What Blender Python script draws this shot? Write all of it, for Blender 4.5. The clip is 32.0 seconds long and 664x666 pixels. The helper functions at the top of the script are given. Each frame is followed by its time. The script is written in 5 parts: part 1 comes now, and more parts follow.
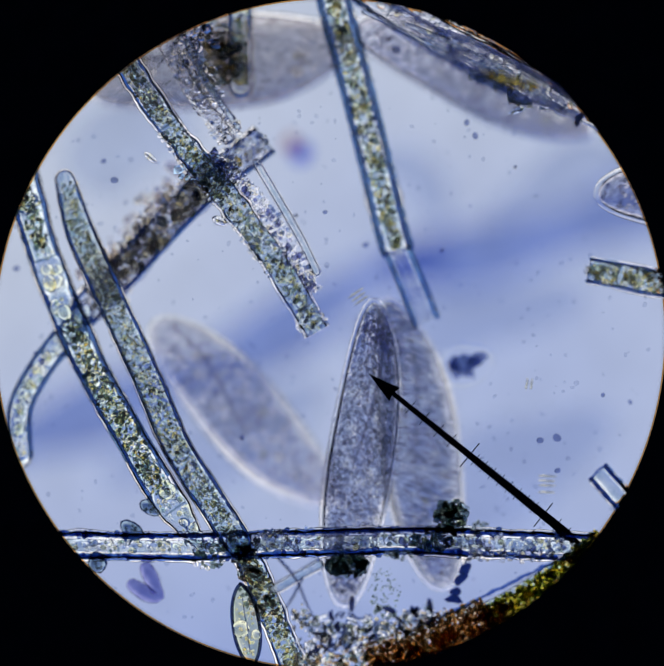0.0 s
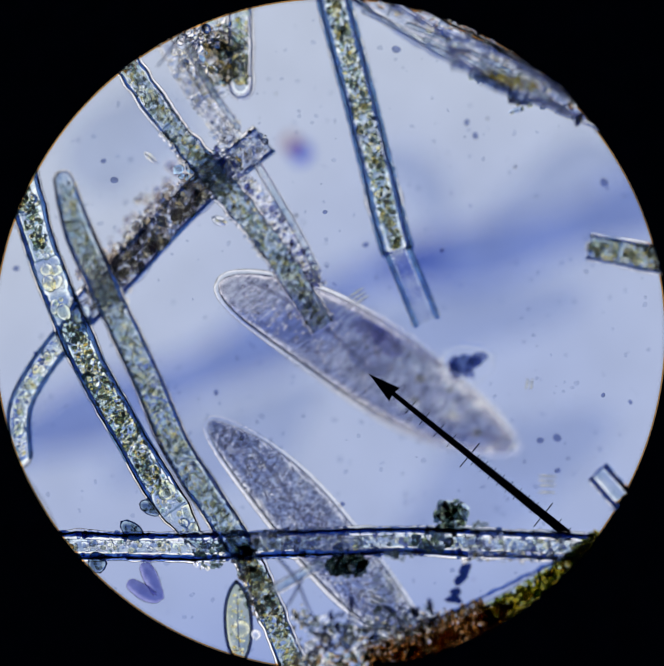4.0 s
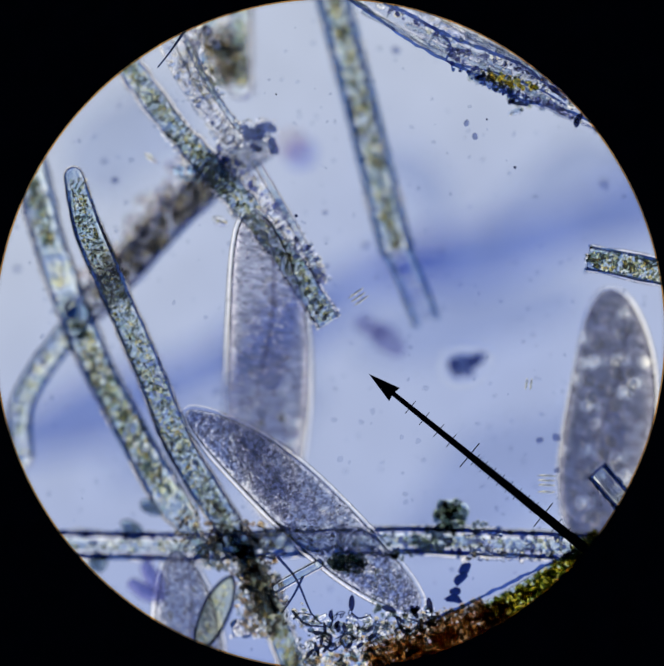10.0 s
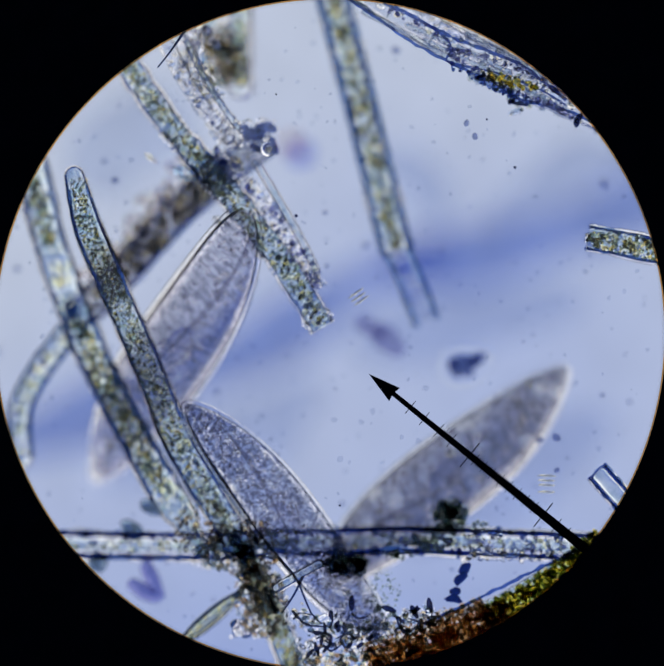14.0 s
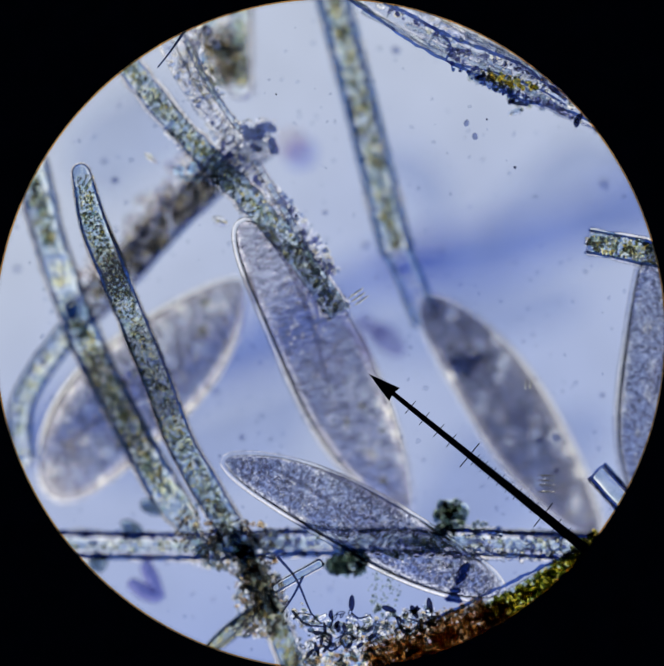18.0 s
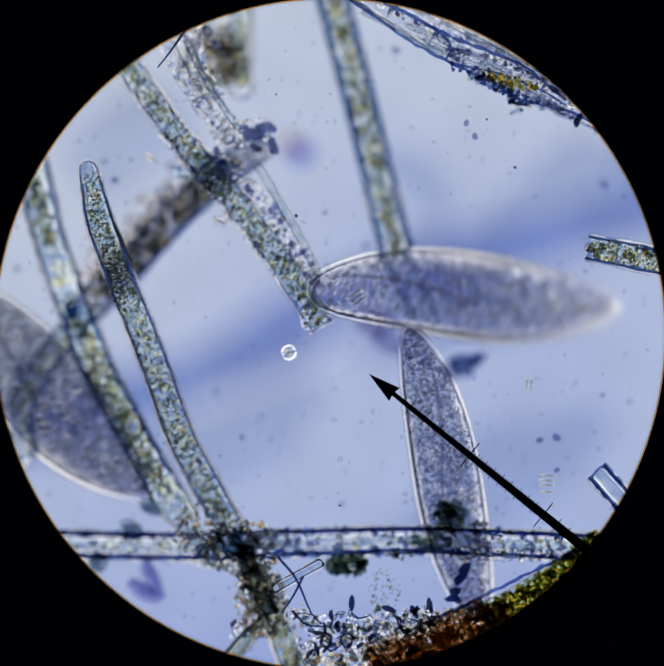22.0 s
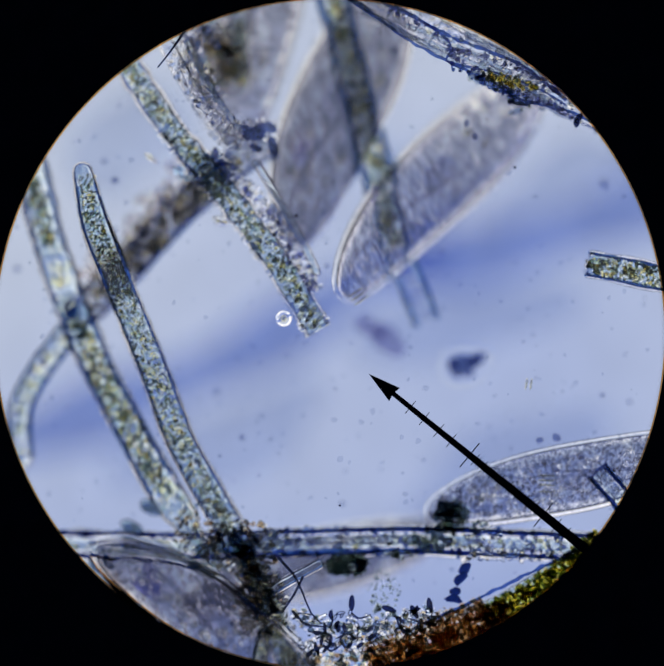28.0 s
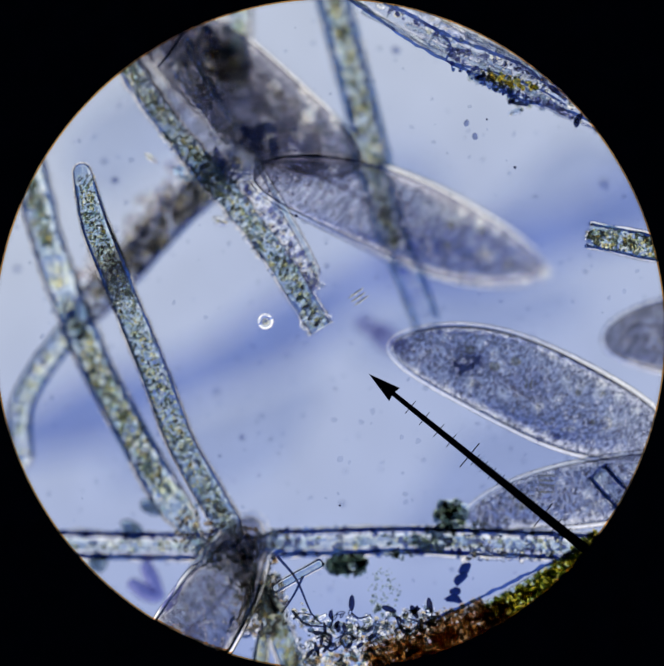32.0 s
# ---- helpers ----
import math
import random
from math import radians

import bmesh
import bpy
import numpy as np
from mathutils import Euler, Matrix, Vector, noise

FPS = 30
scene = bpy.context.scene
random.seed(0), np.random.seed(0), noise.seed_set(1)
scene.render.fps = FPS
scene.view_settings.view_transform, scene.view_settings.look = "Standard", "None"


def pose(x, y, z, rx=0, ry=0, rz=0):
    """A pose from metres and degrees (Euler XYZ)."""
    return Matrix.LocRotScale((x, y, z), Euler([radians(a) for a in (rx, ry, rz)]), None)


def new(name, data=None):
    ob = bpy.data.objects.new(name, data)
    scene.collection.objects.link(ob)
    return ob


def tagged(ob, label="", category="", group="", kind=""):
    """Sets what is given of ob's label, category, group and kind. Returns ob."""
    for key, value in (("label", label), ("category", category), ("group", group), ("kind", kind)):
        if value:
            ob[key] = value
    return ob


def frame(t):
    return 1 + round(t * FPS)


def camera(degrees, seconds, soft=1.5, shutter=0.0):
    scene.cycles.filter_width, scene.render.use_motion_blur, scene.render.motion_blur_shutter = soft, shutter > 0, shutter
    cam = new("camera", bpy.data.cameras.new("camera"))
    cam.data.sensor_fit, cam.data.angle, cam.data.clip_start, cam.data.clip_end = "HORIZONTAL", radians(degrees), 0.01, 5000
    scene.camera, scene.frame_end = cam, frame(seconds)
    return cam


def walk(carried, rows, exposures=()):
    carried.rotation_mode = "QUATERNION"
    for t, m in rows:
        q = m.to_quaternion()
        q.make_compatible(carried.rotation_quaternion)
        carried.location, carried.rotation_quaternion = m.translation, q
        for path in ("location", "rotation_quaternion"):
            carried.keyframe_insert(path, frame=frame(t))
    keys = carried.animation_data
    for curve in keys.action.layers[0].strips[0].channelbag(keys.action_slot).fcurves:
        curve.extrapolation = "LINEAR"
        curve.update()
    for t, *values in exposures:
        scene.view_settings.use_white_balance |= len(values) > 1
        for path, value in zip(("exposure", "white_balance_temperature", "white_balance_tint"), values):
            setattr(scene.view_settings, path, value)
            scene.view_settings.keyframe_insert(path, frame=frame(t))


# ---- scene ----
# The view through a compound microscope, assumed a thousand times enlarged: one millimetre here for one micrometre in
# the drop.
# Places are set to fit the camera's view, from its upper left corner: u to the right, v downwards, a step taken as a
# third of a micrometre.
K = 0.001 / 3
FAR = 24.0
# the focus knob: how far the objective, with stop and pointer, stands above (+) or below its later place
FOCUS = [(0, -.052), (.5, -.052), (1, -.053), (1.5, -.056), (2, -.062), (2.5, -.072), (3, -.082), (3.5, -.085), (4, -.066), (4.5, -.028), (5, .016), (5.5, .040), (6, .040), (6.3, .036), (6.6, .022), (7, .005), (7.5, 0), (8, 0), (32, 0)]
cam = camera(2 * math.degrees(math.atan(781.5 * K / FAR)), 32.0, soft=1.65, shutter=0.6)
walk(cam, [(t, pose(0, 0, FAR + f)) for t, f in FOCUS])
# the objective's shallow depth of field
cam.data.dof.use_dof = True
cam.data.dof.focus_distance = FAR
cam.data.dof.aperture_fstop = cam.data.lens / 1800.0

scene.cycles.max_bounces = 32
scene.cycles.transmission_bounces = 32
scene.cycles.transparent_max_bounces = 48


def at(u, v, z=0.0):
    """The point at depth z that shows at (u, v) of the field."""
    s = K * (FAR - z) / FAR
    return Vector(((u - 781.5) * s, (784 - v) * s, z))


def focus(t):
    """The height of the plane in focus at t seconds."""
    return float(np.interp(t, [a for a, _ in FOCUS], [f for _, f in FOCUS]))


# ---- light: the illuminator under the stage, plus an added blue glow all round ----
world = bpy.data.worlds.new("blue_surround_fill")
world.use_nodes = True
# added fill: colours edges whose refracted rays miss the lamp
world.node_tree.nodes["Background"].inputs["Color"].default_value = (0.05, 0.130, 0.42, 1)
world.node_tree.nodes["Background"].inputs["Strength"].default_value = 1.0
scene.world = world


# ---- materials ----
def material(name):
    m = bpy.data.materials.new(name)
    m.use_nodes = True
    m.node_tree.nodes.clear()
    return m, m.node_tree.nodes, m.node_tree.links


def ramp(nodes, links, source, stops):
    r = nodes.new("ShaderNodeValToRGB")
    els = r.color_ramp.elements
    while len(els) < len(stops):
        els.new(0.5)
    for e, (p, c) in zip(els, stops):
        e.position, e.color = p, (*c, 1)
    links.new(source, r.inputs["Fac"])
    return r.outputs["Color"]


def noise_of(nodes, links, scale, detail=3.0, rough=0.6, stretch=(1, 1, 1), distort=0.0):
    co = nodes.new("ShaderNodeTexCoord")
    mp = nodes.new("ShaderNodeMapping")
    mp.inputs["Scale"].default_value = stretch
    n = nodes.new("ShaderNodeTexNoise")
    n.inputs["Scale"].default_value = scale
    n.inputs["Detail"].default_value = detail
    n.inputs["Roughness"].default_value = rough
    n.inputs["Distortion"].default_value = distort
    links.new(co.outputs["Object"], mp.inputs["Vector"])
    links.new(mp.outputs["Vector"], n.inputs["Vector"])
    return n.outputs["Fac"]


def times(nodes, links, a, b):
    x = nodes.new("ShaderNodeMix")
    x.data_type, x.blend_type = "RGBA", "MULTIPLY"
    x.inputs["Factor"].default_value = 1.0
    links.new(a, x.inputs[6])
    links.new(b, x.inputs[7])
    return x.outputs[2]


def refractive(name, ior, fine, coarse, fine_scale, coarse_scale, stretch=(1, 1, 1), bump=0.0, rough=0.0):
    """A clear, tinted body: grain of the fine stops times blotches of the coarse stops."""
    m, nodes, links = material(name)
    out = nodes.new("ShaderNodeOutputMaterial")
    f = noise_of(nodes, links, fine_scale, 2.0, 0.6, stretch)
    c = noise_of(nodes, links, coarse_scale, 3.0, 0.55)
    colour = times(nodes, links, ramp(nodes, links, f, fine), ramp(nodes, links, c, coarse))
    b = nodes.new("ShaderNodeBsdfRefraction")
    b.inputs["IOR"].default_value = ior
    b.inputs["Roughness"].default_value = rough
    links.new(colour, b.inputs["Color"])
    if bump:
        bp = nodes.new("ShaderNodeBump")
        bp.inputs["Strength"].default_value = bump
        bp.inputs["Distance"].default_value = 0.002
        links.new(f, bp.inputs["Height"])
        links.new(bp.outputs["Normal"], b.inputs["Normal"])
    links.new(b.outputs["BSDF"], out.inputs["Surface"])
    return m


def grains(name, ior, stops):
    """Beads of many tints: each bead takes its own."""
    m, nodes, links = material(name)
    out = nodes.new("ShaderNodeOutputMaterial")
    g = nodes.new("ShaderNodeNewGeometry")
    b = nodes.new("ShaderNodeBsdfRefraction")
    b.inputs["IOR"].default_value = ior
    b.inputs["Roughness"].default_value = 0.0
    r = ramp(nodes, links, g.outputs["Random Per Island"], stops)
    links.new(r, b.inputs["Color"])
    links.new(b.outputs["BSDF"], out.inputs["Surface"])
    return m


def sheer(name, colour, scale=120.0, depth=0.25):
    """A thin film that only tints the light, a little unevenly."""
    m, nodes, links = material(name)
    out = nodes.new("ShaderNodeOutputMaterial")
    n = noise_of(nodes, links, scale)
    low = tuple(max(0.0, x - depth * x) for x in colour)
    b = nodes.new("ShaderNodeBsdfTransparent")
    links.new(ramp(nodes, links, n, [(0.3, low), (0.7, colour)]), b.inputs["Color"])
    links.new(b.outputs["BSDF"], out.inputs["Surface"])
    return m


def opaque(name, colour):
    m, nodes, links = material(name)
    out = nodes.new("ShaderNodeOutputMaterial")
    b = nodes.new("ShaderNodeBsdfDiffuse")
    n = noise_of(nodes, links, 60.0)
    low = tuple(x * 0.6 for x in colour)
    links.new(ramp(nodes, links, n, [(0.3, low), (0.7, colour)]), b.inputs["Color"])
    links.new(b.outputs["BSDF"], out.inputs["Surface"])
    return m


def lamp_glass():
    """The illuminator's frosted glass: bluish, unevenly bright, with a brighter outer annulus added out of direct view.
    """
    m, nodes, links = material("illuminator_glass")
    out = nodes.new("ShaderNodeOutputMaterial")
    n = noise_of(nodes, links, 2.3, 2.0, 0.5)
    co = nodes.new("ShaderNodeTexCoord")
    far = nodes.new("ShaderNodeVectorMath")
    far.operation = "DISTANCE"
    far.inputs[1].default_value = (0.09, -0.42, 0)
    links.new(co.outputs["Object"], far.inputs[0])
    both = nodes.new("ShaderNodeMath")
    both.operation = "MULTIPLY_ADD"
    both.inputs[1].default_value = 0.85
    links.new(far.outputs["Value"], both.inputs[0])
    links.new(n, both.inputs[2])
    colour = ramp(nodes, links, both.outputs["Value"], [(0.62, LAMP_BLUE), (1.0, LAMP_GREY)])
    ln = nodes.new("ShaderNodeVectorMath")
    ln.operation = "LENGTH"
    links.new(co.outputs["Object"], ln.inputs[0])
    # added annulus: refracted rays that reach it turn into white halos
    st = ramp(nodes, links, ln.outputs["Value"], [(0.44, (0, 0, 0)), (0.72, (1, 1, 1))])
    mix = nodes.new("ShaderNodeMix")
    mix.data_type = "RGBA"
    links.new(st, mix.inputs["Factor"])
    links.new(colour, mix.inputs[6])
    mix.inputs[7].default_value = (*HALO_RING, 1)
    e = nodes.new("ShaderNodeEmission")
    links.new(mix.outputs[2], e.inputs["Color"])
    e.inputs["Strength"].default_value = LAMP
    links.new(e.outputs["Emission"], out.inputs["Surface"])
    return m


LAMP, HALO_RING = 0.968, (1.40, 1.38, 1.40)
LAMP_BLUE, LAMP_GREY = (0.235, 0.335, 0.740), (0.562, 0.626, 0.778)

M_LAMP = lamp_glass()
M_BLACK = opaque("blackened_metal", (0.003, 0.003, 0.003))
M_STOP_FRINGE = sheer("stop_fringe", (1.0, 0.72, 0.40), 40, 0.2)
M_GLASS = sheer("slide_glass", (0.99, 0.99, 0.99), 22, 0.05)
M_FIBRE_FAR = sheer("blue_fibre", (0.70, 0.765, 0.96), 14, 0.16)
M_TINT_FAR = sheer("blue_tint_sheet", (0.90, 0.925, 0.985), 9, 0.10)
M_SILT = sheer("silt", (0.94, 0.95, 0.975), 60, 0.06)
M_RED = sheer("red_dust", (0.85, 0.45, 0.50), 60, 0.2)
M_BLUE = sheer("blue_dust", (0.16, 0.34, 0.96), 60, 0.2)

def body_of(name, low, high, tint, ior=1.06, bump=0.3, fine=200, slim=0.4, lean=55, blobs=0.5, drop=44, rear=False):
    """A ciliate's skin: short slanting rods, blotches, and paler round vacuoles that shine through."""
    m, nodes, links = material(name)
    out = nodes.new("ShaderNodeOutputMaterial")
    co = nodes.new("ShaderNodeTexCoord")
    turn = nodes.new("ShaderNodeMapping")
    turn.inputs["Rotation"].default_value = (0, 0, radians(lean))
    squeeze = nodes.new("ShaderNodeMapping")
    squeeze.inputs["Scale"].default_value = (1, slim, 1)
    rods = nodes.new("ShaderNodeTexNoise")
    rods.inputs["Scale"].default_value, rods.inputs["Detail"].default_value = fine, 2.5
    links.new(co.outputs["Object"], turn.inputs["Vector"])
    links.new(turn.outputs["Vector"], squeeze.inputs["Vector"])
    links.new(squeeze.outputs["Vector"], rods.inputs["Vector"])
    colour = ramp(nodes, links, rods.outputs["Fac"], [(0.36, low), (0.50, high), (0.62, (1, 1, 1))])
    ground = ramp(nodes, links, noise_of(nodes, links, 30, 3.0, 0.55), [(0.33, tuple(0.93 * x for x in tint)), (0.5, tint), (0.68, tuple(min(1.0, 1.07 * x) for x in tint))])
    cells = nodes.new("ShaderNodeTexVoronoi")
    cells.inputs["Scale"].default_value = drop
    cells.voronoi_dimensions = "2D"
    links.new(co.outputs["Object"], cells.inputs["Vector"])
    near = ramp(nodes, links, cells.outputs["Distance"], [(0.24, (1, 1, 1)), (0.36, (0, 0, 0))])
    pick = nodes.new("ShaderNodeSeparateColor")
    links.new(cells.outputs["Color"], pick.inputs[0])
    some = ramp(nodes, links, pick.outputs[0], [(0.40, (0, 0, 0)), (0.52, (blobs, blobs, blobs))])
    if rear:
        split = nodes.new("ShaderNodeSeparateXYZ")
        links.new(co.outputs["Object"], split.inputs[0])
        some = times(nodes, links, some, ramp(nodes, links, split.outputs[0], [(0.0, (0.12, 0.12, 0.12)), (0.05, (1, 1, 1))]))
        along_x = nodes.new("ShaderNodeMath")
        along_x.operation = "MULTIPLY_ADD"
        along_x.inputs[1].default_value, along_x.inputs[2].default_value = 4.0, 0.5
        links.new(split.outputs[0], along_x.inputs[0])
        ground = times(nodes, links, ground, ramp(nodes, links, along_x.outputs[0], [(0.12, (1, 1, 1)), (0.30, (0.96, 0.96, 0.97)), (0.62, (0.86, 0.86, 0.87)), (0.95, (0.92, 0.92, 0.93))]))
    fill = nodes.new("ShaderNodeMix")
    fill.data_type = "RGBA"
    links.new(times(nodes, links, near, some), fill.inputs["Factor"])
    links.new(ground, fill.inputs[6])
    fill.inputs[7].default_value = (1.0, 0.985, 0.93, 1)
    b = nodes.new("ShaderNodeBsdfRefraction")
    b.inputs["IOR"].default_value = ior
    b.inputs["Roughness"].default_value = 0.0
    clear = nodes.new("ShaderNodeMix")
    clear.data_type = "RGBA"
    links.new(times(nodes, links, near, some), clear.inputs["Factor"])
    links.new(colour, clear.inputs[6])
    clear.inputs[7].default_value = (1, 1, 1, 1)
    links.new(times(nodes, links, clear.outputs[2], fill.outputs[2]), b.inputs["Color"])
    bp = nodes.new("ShaderNodeBump")
    bp.inputs["Strength"].default_value = bump
    bp.inputs["Distance"].default_value = 0.002
    links.new(rods.outputs["Fac"], bp.inputs["Height"])
    links.new(bp.outputs["Normal"], b.inputs["Normal"])
    links.new(b.outputs["BSDF"], out.inputs["Surface"])
    return m


M_BODY = body_of("ciliate_body", (0.42, 0.45, 0.54), (0.82, 0.84, 0.89), (0.79, 0.80, 0.845), 1.062, 0.5, 400, 0.75, 25, 0.45, 70)
M_BODY_MID = body_of("ciliate_body_grey", (0.66, 0.67, 0.72), (0.90, 0.90, 0.92), (0.87, 0.865, 0.895), 1.055, 0.5, 250, 0.42, 22, 1.0, 64, True)
M_BODY_DARK = body_of("ciliate_body_dark", (0.68, 0.69, 0.72), (0.88, 0.88, 0.90), (0.61, 0.61, 0.655), 1.04, 0.3, 170, 0.4, 25, 0.95, 56)
M_BODY_PALE = body_of("ciliate_body_pale", (0.80, 0.81, 0.85), (0.95, 0.95, 0.96), (0.865, 0.865, 0.895), 1.035, 0.3, 170, 0.35, 30, 0.2)
M_BODY_SLIM = body_of("ciliate_body_slim", (0.72, 0.73, 0.78), (0.92, 0.92, 0.94), (0.82, 0.83, 0.87), 1.035, 0.3, 170, 0.25, 80, 0.2)
M_BODY_STRIPE = body_of("ciliate_body_striped", (0.64, 0.63, 0.64), (0.90, 0.89, 0.89), (0.76, 0.755, 0.785), 1.04, 0.5, 150, 6.0, 0, 0.15)
M_BODY_DUSK = body_of("ciliate_body_dusk", (0.66, 0.67, 0.71), (0.88, 0.88, 0.90), (0.655, 0.655, 0.69), 1.04, 0.3, 190, 0.45, 25, 0.3, 64)
M_BODY_DIM = body_of("ciliate_body_dim", (0.68, 0.69, 0.72), (0.88, 0.88, 0.90), (0.67, 0.67, 0.71), 1.045, 0.4, 200, 0.45, 25, 0.5, 46)
M_BODY_BROWN = body_of("ciliate_body_brown", (0.68, 0.67, 0.68), (0.90, 0.895, 0.90), (0.80, 0.795, 0.82), 1.045, 0.25, 170, 0.4, 25, 0.8, 56)
M_NUCLEUS = refractive("nucleus", 1.015, [(0.4, (0.90, 0.91, 0.94)), (0.6, (0.97, 0.97, 0.98))],
                       [(0.4, (0.93, 0.93, 0.96)), (0.6, (0.98, 0.98, 0.99))], 300, 60)
M_VACUOLE = refractive("vacuole", 0.965, [(0.4, (0.95, 0.95, 0.95)), (0.6, (1, 1, 1))],
                       [(0.4, (0.95, 0.95, 0.95)), (0.6, (1, 1, 1))], 100, 60)
M_FOOD = refractive("food_vacuole", 1.06, [(0.4, (0.72, 0.72, 0.70)), (0.6, (0.97, 0.97, 0.9))],
                    [(0.4, (0.8, 0.8, 0.78)), (0.6, (0.98, 0.98, 0.96))], 250, 80)
M_DROP = refractive("oil_drop", 1.14, [(0.4, (0.97, 0.96, 0.92)), (0.6, (1, 1, 1))], [(0.4, (0.97, 0.97, 0.95)), (0.6, (1, 1, 1))], 100, 60)
M_SPOT = refractive("golden_drop", 1.08, [(0.4, (0.99, 0.96, 0.87)), (0.6, (1, 1, 0.97))], [(0.4, (0.99, 0.98, 0.93)), (0.6, (1, 1, 0.99))], 100, 60)
M_CRUMB = refractive("food_crumb", 1.03, [(0.4, (0.93, 0.92, 0.90)), (0.6, (1, 1, 0.98))], [(0.4, (0.94, 0.94, 0.93)), (0.6, (1, 1, 0.99))], 150, 60)
M_CELL_HALO = refractive("cell_halo_glass", 1.022, [(0.4, (0.985, 0.985, 0.99)), (0.6, (1, 1, 1))], [(0.4, (0.99, 0.99, 0.99)), (0.6, (1, 1, 1))], 100, 60)
M_THREAD_HALO = refractive("thread_halo_glass", 1.028, [(0.4, (0.97, 0.97, 0.98)), (0.6, (1, 1, 1))], [(0.4, (0.98, 0.98, 0.98)), (0.6, (1, 1, 1))], 100, 60)
M_LUMEN = refractive("cell_sap", 0.835, [(0.4, (0.92, 0.95, 0.96)), (0.6, (1, 1, 1))], [(0.38, (0.88, 0.93, 0.95)), (0.62, (1, 1, 0.99))], 200, 40)
M_GROOVE = sheer("groove", (0.88, 0.88, 0.92), 200, 0.15)
M_CILIA = sheer("cilia", (0.72, 0.74, 0.84), 200, 0.2)
M_CYTO = grains("cytoplasm_grains", 1.11, [(0.0, (0.66, 0.68, 0.77)), (0.4, (0.93, 0.93, 0.95)), (1.0, (1, 1, 1))])

M_WALL = refractive("filament_wall", 1.20, [(0.35, (0.82, 0.89, 0.97)), (0.6, (0.97, 0.98, 1))],
                    [(0.35, (0.82, 0.89, 0.97)), (0.65, (0.97, 0.98, 1))], 160, 22, bump=0.5)
M_CLEARWALL = refractive("clear_wall", 1.20, [(0.35, (0.92, 0.94, 0.96)), (0.6, (1, 1, 1))],
                         [(0.35, (0.94, 0.95, 0.97)), (0.65, (1, 1, 1))], 150, 30)
M_WINDOW = refractive("clear_window", 1.07, [(0.4, (0.98, 0.98, 0.98)), (0.6, (1, 1, 1))], [(0.4, (0.98, 0.98, 0.98)), (0.6, (1, 1, 1))], 100, 60)
M_FILM = refractive("clear_film", 1.06, [(0.4, (0.95, 0.96, 0.98)), (0.6, (1, 1, 1))], [(0.4, (0.96, 0.97, 0.98)), (0.6, (1, 1, 1))], 160, 30, bump=0.4)
M_FILMSAP = refractive("clear_film_sap", 0.943, [(0.4, (0.97, 0.97, 0.98)), (0.6, (1, 1, 1))], [(0.4, (0.97, 0.97, 0.98)), (0.6, (1, 1, 1))], 160, 30, bump=0.4)
M_BLUEWALL = refractive("blue_wall", 1.14, [(0.35, (0.92, 0.94, 0.97)), (0.6, (1, 1, 1))],
                        [(0.35, (0.93, 0.95, 0.97)), (0.65, (1, 1, 1))], 120, 25, bump=0.4)
M_THICKWALL = refractive("thick_clear_wall", 1.24, [(0.35, (0.90, 0.92, 0.95)), (0.6, (1, 1, 1))],
                         [(0.35, (0.90, 0.92, 0.95)), (0.65, (1, 1, 1))], 150, 30, bump=0.3)
M_ALGAWALL = refractive("algal_wall", 1.13, [(0.35, (0.82, 0.88, 0.96)), (0.6, (0.97, 0.98, 1))],
                        [(0.35, (0.88, 0.92, 0.97)), (0.65, (0.99, 0.99, 1))], 110, 22, bump=0.6)
M_ALGASAP = refractive("algal_sap", 0.885, [(0.4, (0.93, 0.95, 0.94)), (0.6, (1, 1, 0.99))], [(0.4, (0.92, 0.94, 0.92)), (0.6, (1, 1, 0.98))], 200, 40)
M_SPORE = refractive("spore_wall", 1.22, [(0.4, (0.44, 0.52, 0.62)), (0.6, (0.62, 0.69, 0.77))], [(0.4, (0.72, 0.77, 0.82)), (0.6, (0.86, 0.88, 0.90))], 120, 40, bump=0.3)
M_SEPTUM = sheer("cross_wall", (0.80, 0.86, 0.88), 150, 0.2)
M_CHLORO = grains("chlorophyll", 1.085, [(0.0, (0.70, 0.76, 0.68)), (0.14, (1.0, 0.93, 0.72)), (0.28, (0.72, 0.86, 0.93)), (0.38, (0.99, 0.92, 0.80)), (0.5, (1, 0.99, 0.86)),
                                        (0.7, (1.0, 1.0, 0.97)), (1.0, (1, 1, 1))])
M_GRAN = grains("algal_granules", 1.09, [(0.0, (0.36, 0.42, 0.46)), (0.12, (0.66, 0.70, 0.68)), (0.26, (0.97, 0.92, 0.74)), (0.40, (1, 0.98, 0.90)), (0.54, (0.84, 0.92, 0.92)), (0.68, (1, 0.99, 0.98)), (1.0, (1, 1, 1))])
M_KNOT = grains("knot_grains", 1.08, [(0.0, (0.60, 0.61, 0.66)), (0.2, (0.77, 0.69, 0.60)), (0.4, (0.88, 0.82, 0.70)), (0.6, (0.66, 0.74, 0.85)), (0.8, (0.90, 0.88, 0.84)), (1.0, (1, 1, 0.96))])
M_DIRT = grains("detritus_grains", 1.10, [(0.0, (0.58, 0.58, 0.60)), (0.25, (0.92, 0.88, 0.74)), (0.45, (0.70, 0.78, 0.94)),
                                          (0.7, (0.97, 0.96, 0.94)), (1.0, (1, 1, 1))])
M_MIX = grains("mixed_grains", 1.09, [(0.0, (0.60, 0.66, 0.80)), (0.2, (0.88, 0.80, 0.68)), (0.4, (0.98, 0.93, 0.76)), (0.55, (0.62, 0.76, 0.90)),
                                      (0.75, (1.0, 0.98, 0.92)), (1.0, (1, 1, 1))])
